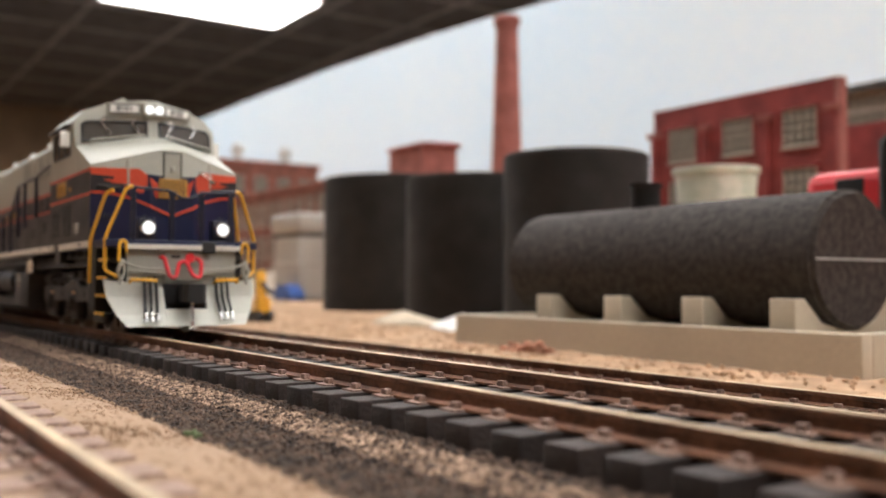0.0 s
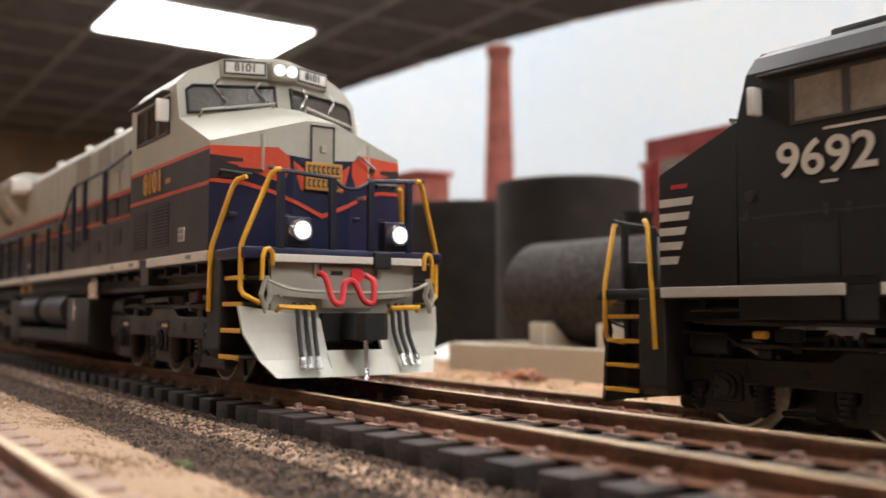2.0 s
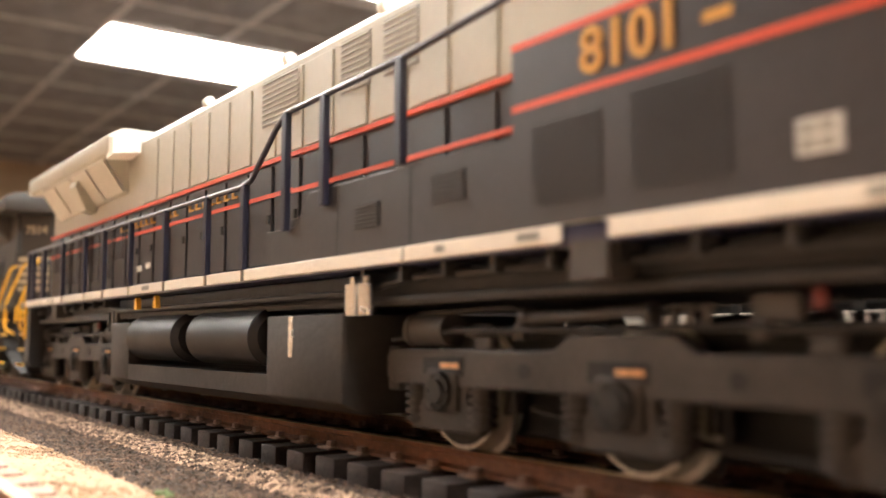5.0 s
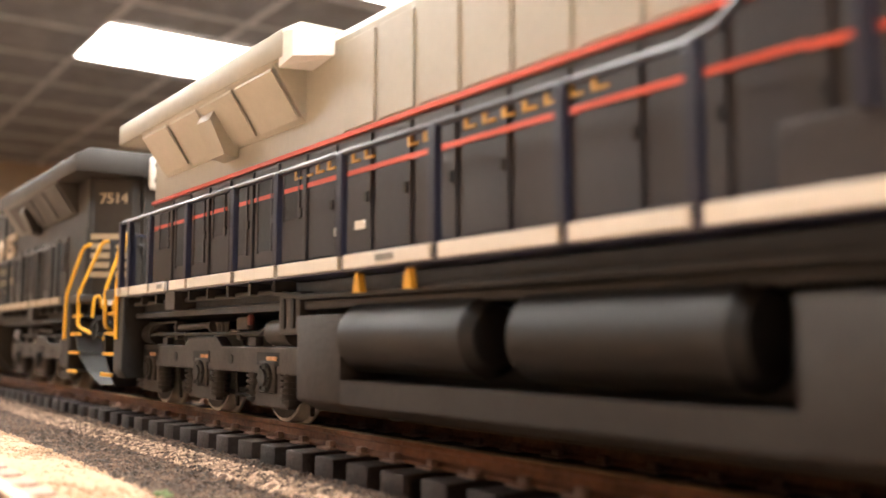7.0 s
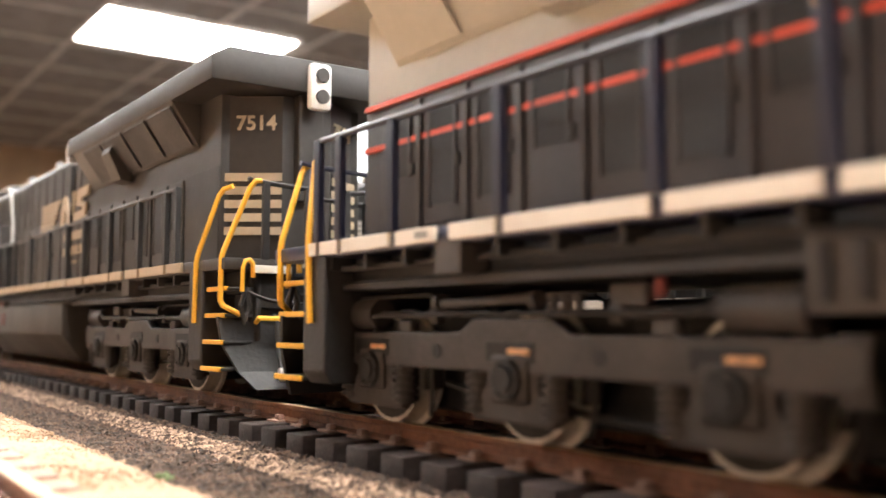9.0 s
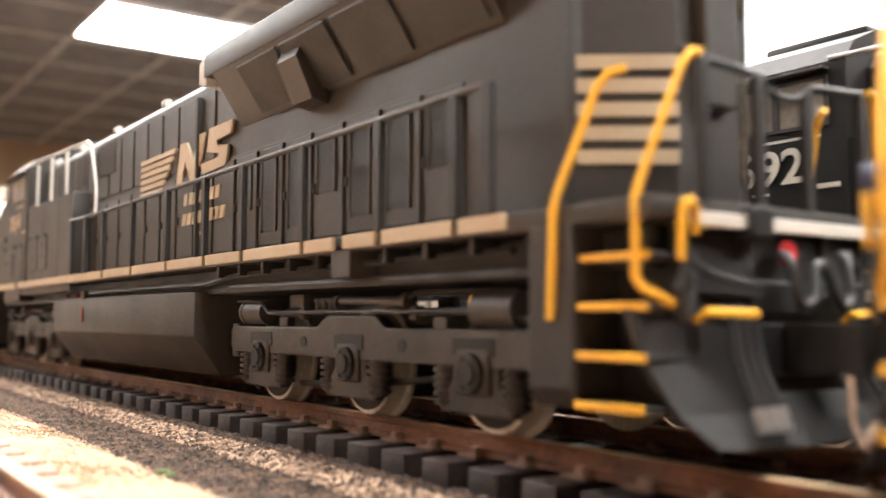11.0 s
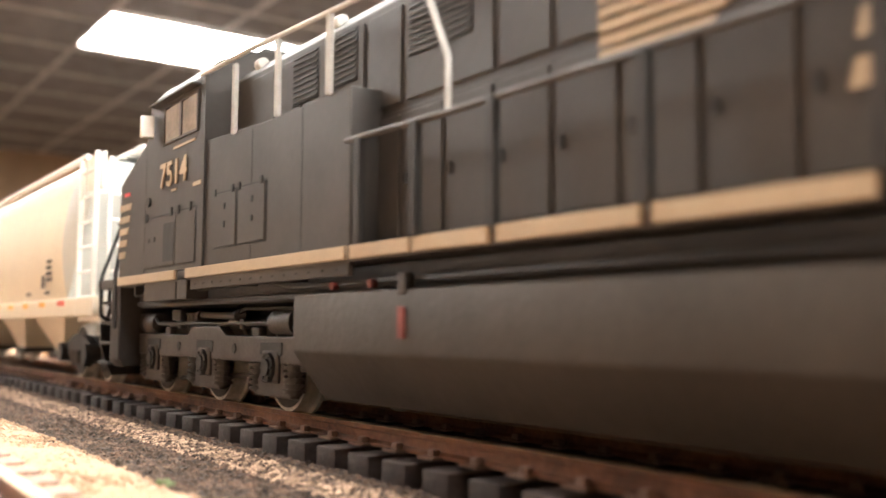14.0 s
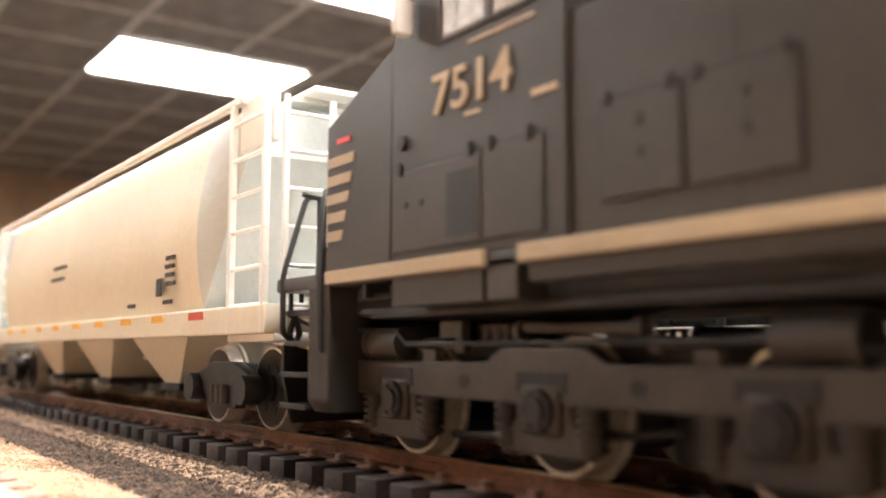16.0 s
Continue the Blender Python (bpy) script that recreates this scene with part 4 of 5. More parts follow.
        for s in (-1, 1):
            for y in (7.0, 8.2, 9.4, 10.6):
                part("bolt", cyl(bm_new(), (X(-1.5), s * y, 13.6), (X(-1.0), s * y, 13.6), 0.35, seg=8), pilot_m, L)
            part("pilot_bracket", prism(bm_new(), [(X(-1.4), 18.4), (X(-0.1), 18.2), (X(-1.4), 14.0)], min(s * 5.0, s * 5.6), max(s * 5.0, s * 5.6), "y"), pilot_m, L)
        part("red_disc", cyl(bm_new(), (X(0.2), 1.0, 16.6), (X(0.5), 1.0, 16.6), 1.1, seg=16), RED, L)
        part("cut_lever", tube(bm_new(), curve_pts([(X(0.9), -13.4, 15.6), (X(1.0), -10, 14.4), (X(1.2), -4, 14.0), (X(1.2), 4, 14.0), (X(1.0), 10, 14.4), (X(0.9), 13.4, 15.6)], 3), 0.25, 6), pilot_m, L)
        for s in (-1, 1):
            part("lever_bracket", tube(bm_new(), [(X(0.6), s * 13.6, 16.2), (X(0.6), s * 14.4, 13.6), (X(0.6), s * 13.8, 11.6), (X(0.6), s * 13.0, 13.6), (X(0.6), s * 13.6, 16.2)], 0.4, 6), pilot_m, L)
        # end railing
        for y, zt in ((-11.2, 31.4), (-2.9, 31.0), (3.6, 31.0), (10.4, 31.4)):
            part("end_post", box(bm_new(), X(-0.6), X(0.2), y - 0.55, y + 0.55, 20.3, zt, 0.12), mats["post"], L)
        for s in (-1, 1):
            part("end_rail", tube(bm_new(), [(X(-0.2), s * 13.2, 31.8), (X(-0.2), s * 11.2, 31.5), (X(-0.2), s * 3.2, 31.0)], 0.36, 6), mats["post"], L)
        part("safety_chain", tube(bm_new(), curve_pts([(X(-0.2), -2.9, 31.0), (X(0), -1.2, 29.7), (X(0), 1.4, 29.7), (X(-0.2), 3.6, 31.0)], 4), 0.3, 6), mats["post"], L)
        for s in (-1, 1):
            if dd > 0:
                part("ditch_light_box", box(bm_new(), X(-2.6), X(-0.3), s * 8.2 - 2.0, s * 8.2 + 2.0, 20.5, 25.0, 0.3), mats["post"], L)
                dl = part("ditch_light", cyl(bm_new(), (X(-0.4), s * 8.2, 22.9), (X(0.9), s * 8.2, 22.9), 1.75, 1.6, seg=24), CHROME, L, "round ditch light in a chrome ring")
                part("lens", cyl(bm_new(), (X(0.85), s * 8.2, 22.9), (X(1.15), s * 8.2, 22.9), 1.35, 1.1, seg=24), LAMP if mats["lit"] else CHROME, dl, "glowing lens" if mats["lit"] else "")
        part("mu_receptacle", box(bm_new(), X(0.2), X(1.2), 3.6, 6.6, 17.6, 20.2, 0.3), RUBBER, L)
    stair_rails(L, 1.0, 13.0, mats, 1)
    stair_rails(L, -233.4 + E, -243.2 + E, mats, -1)
    corner_steps(L, 4.8, 12.4, mats, 1)
    corner_steps(L, -235.8 + E, -243.4 + E, mats, -1)
    wheels = six_wheel_truck(L, -33.2, mats) + six_wheel_truck(L, -199.4, mats)
    return L, wheels


def side_frame_of(s, x, z):
    """Pose (millimetres) for raised figures on the side s at x, z, reading from outside."""
    return Matrix.Translation((x, s * 17.0, z)) @ Euler((radians(90), 0, 0 if s < 0 else radians(180))).to_matrix().to_4x4()


def paint_grey_blue(L):
    """Grey over dark blue with orange pinstripes, a winged nose band and gold figures."""
    def on_front(y):
        return 4.55 - max(0, abs(y) - 5.0) * 4.5 / 11.8
    for s in (-1, 1):
        for z0, z1, a, b in ((36.0, 36.6, -41.3, 0.0), (30.6, 31.2, -41.3, 0.0)):
            part("pinstripe", box(bm_new(), a, b, s * 16.7, s * 16.92, z0, z1), ORANGE, L, "orange-red pinstripe")
        part("side_band", box(bm_new(), -41.35, 0.02, s * 16.6, s * 16.86, 20.5, 36.1), DARKP, L, "dark blue cab side, warm sheen put into its colour")
        part("pinstripe", box(bm_new(), -225.5, -41.3, s * 12.5, s * 12.92, 35.4, 36.0), ORANGE, L, "orange-red pinstripe")
        part("pinstripe", box(bm_new(), -225.5, -92, s * 12.5, s * 12.92, 30.6, 31.2), ORANGE, L, "orange-red pinstripe")
        part("pinstripe", box(bm_new(), -92, -41.3, s * 12.5, s * 12.92, 30.4, 31.0), ORANGE, L, "orange-red pinstripe")
        lettering("road_number", "8101", 5.2, GOLD, L, side_frame_of(s, -27.5, 33.6), "gold road number", 0.1)
        part("small_marking", box(bm_new(), -20.6, -18.2, s * 16.8, s * 16.95, 32.9, 33.7), GOLD, L)
        dp = part("data_plate", box(bm_new(), -13.6, -10.5, s * 16.8, s * 16.96, 22.5, 24.8), CONCRETE, L, "pale printed data plate")
        for x, z in ((-13.3, 23.8), (-12.0, 23.8), (-13.3, 22.8), (-12.0, 22.8)):
            part("print_bar", box(bm_new(), x, x + 1.0, s * 16.9, s * 17.0, z, z + 0.7), GREYD, dp)
        louvre(L, -38.8, -30.4, 16.75, 22.2, 29.0, DARKP, s, 12)
        louvre(L, -27.6, -18.4, 16.75, 22.2, 29.6, DARKP, s, 13)
        # long gold name on the hood: plain bars, one a word
        for a, n in ((-167.6, 7), (-140.4, 2), (-130.2, 7)):
            for k in range(n):
                x = a + k * 3.0
                bm = bm_new()
                for q in ((x, x + 1.9, 33.35, 33.65), (x, x + 1.9, 32.0, 32.3), (x, x + 0.5, 32.0, 33.65)):
                    box(bm, q[0], q[1], s * 12.6, s * 12.98, q[2], q[3])
                part("hood_lettering", bm, GOLD, L, "gold lettering bar")
        for x, z in ((-151.6, 24.0), (-156.6, 23.7)):
            part("door_label", box(bm_new(), x, x + 2.2, s * 12.7, s * 13.0, z, z + 1.0), WHITE, L, "small white label")
        for a, b in ((-9.0, -6.6), (-40.4, -37.6), (-52.5, -51.0), (-208.6, -206.4), (-140.0, -136.5)):
            part("sill_label", box(bm_new(), a, b, s * 17.1, s * 17.22, 19.4, 20.1), GREYD, L, "small printed sill label")
        # nose facets: dark blue with an orange wing
        def facet(name, pts, material, lift, label=""):
            bm = bm_new()
            q = [(on_front(y) + lift, s * y, z) for y, z in pts]
            hull(bm, q + [(x - 0.25, y, z) for x, y, z in q])
            part(name, bm, material, L, label, False)
        facet("nose_band", [(5, 20.45), (16.8, 20.45), (16.8, 36.4), (5, 35.4)], NAVY, 0.06, "navy blue nose")
        facet("nose_band", [(0, 20.45), (5, 20.45), (5, 35.4), (0, 35.0)], NAVY, 0.06)
        facet("nose_wing", [(16.8, 36.6), (16.8, 35.0), (11.2, 33.9), (7.0, 31.2), (3.2, 30.0), (3.2, 33.4), (4.6, 34.4), (7.2, 36.6)], ORANGE, 0.16, "orange-red nose wing")
        facet("nose_wing", [(16.8, 31.6), (16.8, 31.0), (12, 30.6), (12, 31.2)], ORANGE, 0.16)
        facet("nose_wing", [(12, 31.2), (12, 30.6), (8, 29.4), (8, 30.0)], ORANGE, 0.16)
        facet("nose_wing", [(8, 30.0), (8, 29.4), (5, 28.0), (5, 28.6)], ORANGE, 0.16)
        facet("nose_wing", [(5, 28.6), (5, 28.0), (0, 25.8), (0, 26.5)], ORANGE, 0.32)
        facet("black_feather", [(16.8, 35.2), (16.8, 34.0), (12.2, 34.2), (12.2, 34.7)], DARKP, 0.24)
        facet("black_feather", [(16.8, 33.6), (16.8, 32.4), (9.4, 32.6), (9.4, 33.1)], DARKP, 0.24)
        facet("black_feather", [(16.8, 34.4), (16.8, 31.4), (13.4, 31.8), (12.8, 33.6)], DARKP, 0.22)
    part("nose_emblem", box(bm_new(), 4.8, 5.25, -3.1, 3.3, 30.2, 34.6, 0.1), GOLD, L, "gold emblem plate with dark bars")
    for z in (33.5, 31.3):
        for k in range(7):
            y = -2.75 + k * 0.82
            bm = box(bm_new(), 5.2, 5.35, y, y + 0.2, z - 0.6, z + 0.6)
            box(bm, 5.2, 5.35, y + 0.2, y + 0.55, z + 0.38, z + 0.6)
            box(bm, 5.2, 5.35, y + 0.2, y + 0.55, z - 0.6, z - 0.38)
            part("emblem_bar", bm, DARKP, L)
    part("emblem_line", box(bm_new(), 5.2, 5.33, -2.8, 3.0, 32.3, 32.5), DARKP, L)


def paint_black(number, light, body, size=5.6, xn=-28.4, zn=36.0):
    def paint(L):
        for s in (-1, 1):
            lettering("road_number", number, size, light, L, side_frame_of(s, xn, zn), "pale road number", 0.1, squeeze=1.13)
            part("builder_mark", box(bm_new(), xn - 12.0, xn - 8.8, s * 16.8, s * 16.95, zn - 3.1, zn - 2.5), light, L)
            part("skirt", box(bm_new(), -85.0, -36.0, s * 15.9, s * 16.5, 17.2, 20.4, 0.12), body, L, "panelled skirt below the sill")
            part("skirt", box(bm_new(), -29.6, -14.0, s * 15.9, s * 16.5, 15.8, 20.4, 0.12), body, L)
            for k in range(14):
                part("rivet", box(bm_new(), -82.5 + k * 3.4, -82.1 + k * 3.4, s * 16.45, s * 16.6, 17.8, 18.1), UNDER, L)
            for k in range(5):
                z = 33.6 - k * 2.15
                part("nose_bar", prism(bm_new(), [(-0.1, z), (-6.6 + k * 0.7, z), (-6.2 + k * 0.7, z - 1.15), (-0.1, z - 1.15)], min(s * 16.7, s * 16.94), max(s * 16.7, s * 16.94), "y"), light, L, "pale nose stripe")
            for a, b in ((-38.6, -30.2), (-30.0, -14.8)):
                h = part("side_hatch", box(bm_new(), a, b, s * 16.7, s * 17.0, 21.3, 29.6, 0.1), body, L)
                part("hatch_gap", box(bm_new(), a - 0.25, b + 0.25, s * 16.7, s * 16.86, 21.05, 29.85), GRILLE, h, "dark gap round the hatch")
                for x in (a + 1.4, b - 1.6):
                    part("hatch_hinge", box(bm_new(), x, x + 0.7, s * 16.9, s * 17.2, 29.2, 30.6, 0.1), UNDER, h)
            for x in (-20.2, -17.4):
                part("hatch_latch", cyl(bm_new(), (x, s * 16.95, 26.0), (x, s * 17.12, 26.0), 0.4, seg=10), GRILLE, L)
            part("side_grille", box(bm_new(), -29.4, -24.6, s * 16.8, s * 17.06, 22.0, 28.2), GRILLE, L)
            part("marker_lamp", cyl(bm_new(), (-16.6, s * 16.8, 32.6), (-16.6, s * 17.2, 32.6), 0.8, seg=14), UNDER, L)
            for a, b, z in ((-37.6, -28.0, 40.0), (-29.8, -27.4, 33.2)):
                part("small_stencil", box(bm_new(), a, b, s * 16.8, s * 16.93, z, z + 0.35), light, L)
            part("red_stripe", box(bm_new(), -5.4, -2.4, s * 16.7, s * 16.94, 35.0, 35.6), RED, L)
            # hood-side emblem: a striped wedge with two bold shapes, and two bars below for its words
            lo_y, hi_y = min(s * 12.4, s * 12.98), max(s * 12.4, s * 12.98)

            def U(k):
                return -142.2 + s * k
            for k in range(6):
                z = 40.4 - k * 1.2
                part("emblem_stripe", prism(bm_new(), [(U(21.5), z), (U(3.0 + k * 1.3), z), (U(3.6 + k * 1.3), z - 0.8), (U(21.6), z - 0.8)], lo_y, hi_y, "y"), light, L, "pale emblem stripe")
            part("emblem_shape", prism(bm_new(), [(U(0.6), 40.6), (U(-2.4), 40.6), (U(-5.4), 36.6), (U(-7.4), 41.0), (U(-10.4), 41.0), (U(-7.2), 33.8), (U(-4.2), 33.8), (U(-1.8), 37.6), (U(-0.4), 33.8), (U(2.4), 33.8)][::-1], lo_y, hi_y, "y"), light, L, "pale bold emblem shape")
            part("emblem_shape", prism(bm_new(), [(U(-12.4), 41.2), (U(-21.8), 41.2), (U(-21.0), 39.2), (U(-15.4), 39.0), (U(-15.6), 38.2), (U(-20.0), 37.6), (U(-19.0), 34.6), (U(-9.6), 34.2), (U(-9.0), 36.0), (U(-16.4), 36.2), (U(-16.6), 36.8), (U(-11.6), 37.6)], lo_y, hi_y, "y"), light, L, "pale bold emblem shape")
            for z, a, b, n in ((30.9, -1.4, -17.4, 7), (27.6, -0.8, -19.4, 8)):
                w = (b - a) / n
                for k in range(n):
                    part("lettering_bar", prism(bm_new(), [(U(a + w * k), z - 0.95), (U(a + w * k + w * 0.68), z - 0.95), (U(a + w * k + w * 0.88), z + 0.95), (U(a + w * k + w * 0.2), z + 0.95)], lo_y, hi_y, "y"), light, L)
            part("lettering_bar", box(bm_new(), min(U(-9), U(-12)), max(U(-9), U(-12)), lo_y, hi_y, 24.6, 25.2), light, L)
            part("side_ladder", box(bm_new(), -150.3, -149.7, lo_y, hi_y + (0.4 if s > 0 else 0), 21, 47), UNDER, L)
            # rear end: number and stripes on the angled hood-end face
            m = Matrix.Translation((-239.7, s * 7.6, 42.2)) @ Euler((radians(90), 0, radians(-90) + s * radians(-36.9))).to_matrix().to_4x4()
            lettering("end_number", number, 3.2, light, L, m, "pale road number on the hood end", 0.15)
            for k in range(5):
                z = 34.4 - k * 2.1
                bm = bm_new()
                hull(bm, [(x + dx, s * y, zz) for x, y in ((-236.1, 12.4), (-242.1, 4.4)) for dx in (0, -0.25) for zz in (z, z - 1.25)])
                part("end_bar", bm, light, L, "pale end stripe")
    return paint


SILL_A = [(-0.2, -29.8), (-35.3, -58), (-58.6, -97.4), (-98.6, -110.8), (-112, -128.8), (-130, -147), (-148.2, -163.4), (-164.6, -177), (-178.3, -195), (-196.1, -203), (-205.4, -212.4), (-213.6, -223.4), (-224.4, -228.4), (-229.4, -231.2)]
SILL_A = [(min(a, b), max(a, b)) for a, b in SILL_A]
SILL_B = [(-30.4, -0.2), (-85.0, -35.3), (-98.0, -86.2)] + [q for q in SILL_A if -213 < q[1] < -98] + [(-226.0, -213.6), (-233.6, -227.0)]
BOX_A = [(-92, 20.4), (-41.2, 20.4), (-41.2, 28.8), (-80, 28.8), (-84, 25.0), (-92, 25.0)]
BOX_B = [(-85, 20.4), (-41.2, 20.4), (-41.2, 39.4), (-62, 38.6), (-85, 38.6)]
TANK_A = [(-13.6, 2.8), (13.6, 2.8), (16.6, 4.2), (16.6, 14.1), (-16.6, 14.1), (-16.6, 4.2)]
TANK_B = [(-12.0, 2.6), (12.0, 2.6), (16.5, 8.6), (16.5, 15.4), (-16.5, 15.4), (-16.5, 8.6)]
STYLE_A = dict(upper=GREYP, lower=DARKP, cab=GREYP, nose=GREYP, deck=NAVY, stripe=WHITE, sill=SILL_A, split=35.6, rail=POSTP, post=POSTP, truck=TRUCK, glint=GOLD,
               trim=TRUCK, roof=GREYP, grille=GREYP, wing=HOPWHITE, tank=TANKP, plow=PLOW, plow_rear=UNDER, pilot_side=UNDER, lit=True, number="8101", reservoirs=True,
               pane=CABGLASS, tail=2.6, hood_tail=0.0, front_rail=YELLOW, box=BOX_A, windows=((-24.5, -19.5), (-31.0, -25.5), (-37.0, -32.0)), upper_run=None,
               rail_run=[(-41.5, 41.2), (-59, 39.9), (-85.4, 39.4), (-88.5, 38.0), (-96, 32.4), (-99, 31.8), (-228.4, 32.2)],
               posts=[(-59, 28.8, 39.8), (-75.4, 26.5, 39.6), (-85.4, 24.5, 39.3), (-98, 20.4, 31.9)],
               tank_section=TANK_A, paint=paint_grey_blue, stripe_label="white sill stripe", nose_label="pale grey wide nose", cab_label="pale grey driver's cab",
               hood_label="pale grey upper engine hood", low_label="dark blue lower hood, warm sheen put into its colour", rad_label="pale grey overhanging radiator", rail_label="navy handrail",
               tank_label="dark grey fuel tank", plow_label="pale grey snow plow blade")


def black_style(number, light, front, paint, tank, *where):
    st = dict(STYLE_A)
    st.update(upper=paint, lower=paint, cab=paint, nose=paint, deck=paint, sill=SILL_B, stripe=light, truck=UNDER if paint is BLACKP else TRUCK, rail=TRUCK, post=UNDER, glint=UNDER, roof=paint, grille=UNDER, wing=CONCRETE,
              tank=tank, plow=UNDER, plow_rear=UNDER, pilot_side=TANKP, lit=False, number=None, reservoirs=False, tank_section=TANK_B, paint=paint_black(number, light, paint, *where), pane=PALEGLASS, tail=-6.0, hood_tail=-11.0, front_rail=front, box=BOX_B, windows=((-31.0, -23.6), (-38.6, -31.6)),
              upper_run=[(-39, 49.8), (-58, 49.4), (-97, 47.6), (-99.5, 46.6), (-104, 37.4), (-104, 32)], rail_run=[(-85, 32.2), (-106.8, 31.8), (-231, 32.2)], posts=[(-88, 20.4, 32), (-99, 20.4, 32)],
              stripe_label="cream sill stripe", nose_label="black wide nose", cab_label="black driver's cab", hood_label="black upper engine hood", low_label="black lower hood",
              rad_label="black overhanging radiator", rail_label="thin grey handrail", tank_label="dark grey fuel tank with sloped lower sides", plow_label="black snow plow blade")
    return st


def hopper_car():
    """A long covered hopper with curved cream sides, end ladders and slope sheets. x = 0 at its leading end sill."""
    H = thing("hopper_wagon", "cream covered hopper wagon with white ladders and sloped ends", "hopper wagon")
    bm = bm_new()
    sec = []
    for k in range(9):
        f = k / 8
        sec.append((13.6 + 3.2 * math.sin(math.pi * min(1, 0.18 + f * 0.8)), 17.5 + f * 28.5))
    sec = [(-a, b) for a, b in sec][::1] + [(-9.5, 49.4), (9.5, 49.4)] + sec[::-1]
    prism(bm, [(a, b) for a, b in sec], -180, -26, "x", 0.0)
    part("hopper_body", bm, HOPPER, H, "smooth curved cream side")
    for xs, xe in ((-26, -13), (-180, -193)):
        bm = bm_new()
        hull(bm, [(xs, y, z) for y, z in sec] + [(xe, y, z) for y in (-14, 14) for z in (40, 47)])
        part("slope_end", bm, HOPGREY, H, "grey sloped end sheet")
    part("roof_walk", box(bm_new(), -192, -10, -5, 5, 50.0, 51.0, 0.2), HOPWHITE, H, "white roof walkway")
    for k in range(26):
        part("walk_support", box(bm_new(), -190 + k * 7.0, -189 + k * 7.0, -6, 6, 49.2, 50.1), HOPWHITE, H)
    for k in range(5):
        part("roof_hatch", cyl(bm_new(), (-50 - k * 26, 0, 49.5), (-50 - k * 26, 0, 52), 5.5, 5.0, seg=18), HOPWHITE, H)
    part("roof_edge", box(bm_new(), -193, -10, -16.6, -15.4, 46.4, 47.6, 0.3), HOPWHITE, H)
    part("roof_edge", box(bm_new(), -193, -10, 15.4, 16.6, 46.4, 47.6, 0.3), HOPWHITE, H)
    for s in (-1, 1):
        part("side_sill", box(bm_new(), -203, 0, s * 14.4, s * 16.9, 13.6, 17.6, 0.3), HOPPER, H)
        for k in range(9):
            part("reflector", box(bm_new(), -28 - k * 18, -22 - k * 18, s * 16.8, s * 17.05, 16.0, 17.2), ORANGE if k == 0 else YELLOW, H, "small reflective tape")
        for e, d in ((0, -1), (-203, 1)):
            a, b = e + d * 1.0, e + d * 12.5
            ld = part("side_ladder", box(bm_new(), min(a, a + d), max(a, a + d), s * 15.9, s * 16.9, 13.6, 47.0, 0.2), HOPWHITE, H, "white side ladder")
            part("stile", box(bm_new(), min(b, b + d), max(b, b + d), s * 15.9, s * 16.9, 13.6, 47.0, 0.2), HOPWHITE, ld)
            for k in range(6):
                part("rung", cyl(bm_new(), (a, s * 16.4, 17.5 + k * 5.2), (b, s * 16.4, 17.5 + k * 5.2), 0.33, seg=8), HOPWHITE, ld)
            part("end_top_panel", box(bm_new(), min(a, b), max(a, b), s * 14.6, s * 15.6, 39.6, 47.0, 0.2), HOPWHITE, H, "white panel at the top of the ladder")
            el = part("end_ladder", box(bm_new(), min(e, e + d * 0.8), max(e, e + d * 0.8), s * 13.6, s * 14.4, 13.6, 46, 0.15), HOPWHITE, H, "white end ladder")
            part("stile", box(bm_new(), min(e, e + d * 0.8), max(e, e + d * 0.8), s * 6.6, s * 7.4, 13.6, 46, 0.15), HOPWHITE, el)
            for k in range(6):
                part("rung", cyl(bm_new(), (e + d * 0.4, s * 7, 17.5 + k * 5.2), (e + d * 0.4, s * 14, 17.5 + k * 5.2), 0.33, seg=8), HOPWHITE, el)
        part("stencil_plate", box(bm_new(), -44, -41.4, s * 16.85, s * 17.1, 20.4, 23.4), UNDER, H, "dark stencil panel")
        for i, (x, z) in enumerate(((-37.5, 26.2), (-37.8, 24.8), (-37.6, 23.4), (-37.2, 22.0), (-38.4, 19.0), (-58, 19.0), (-110, 30), (-112, 27.4))):
            part("stencil_bar", box(bm_new(), x - 2.2 - (i > 5) * 8, x + 2.0, s * 16.75, s * 17.0 + (s * 0.02), z, z + 0.7), UNDER, H)
    for k in range(3):
        x = -58 - k * 44
        bm = bm_new()
        hull(bm, [(x + dx, y, z) for dx, hy, z in ((-20, 13, 17), (20, 13, 17), (-4, 9, 5.5), (4, 9, 5.5)) for y in (-hy, hy)])
        part("outlet_bay", bm, HOPPER, H, "tapered discharge bay")
        part("outlet_gate", box(bm_new(), x - 5, x + 5, -9.5, 9.5, 4.2, 5.6, 0.2), UNDER, H)
    part("centre_sill", box(bm_new(), -203, 0, -4, 4, 9.5, 13.6, 0.2), HOPGREY, H)
    for e in (0, -203):
        part("end_platform", box(bm_new(), min(e, e - 16 if e == 0 else e + 16), max(e, e - 16 if e == 0 else e + 16), -15.5, 15.5, 12.6, 13.8, 0.2), HOPWHITE, H, "white end platform")
        part("coupler", box(bm_new(), e - 2 if e == 0 else e - 8, e + 8 if e == 0 else e + 2, -2, 2, 8.2, 11.4, 0.5), RUBBER, H)
    wheels = []
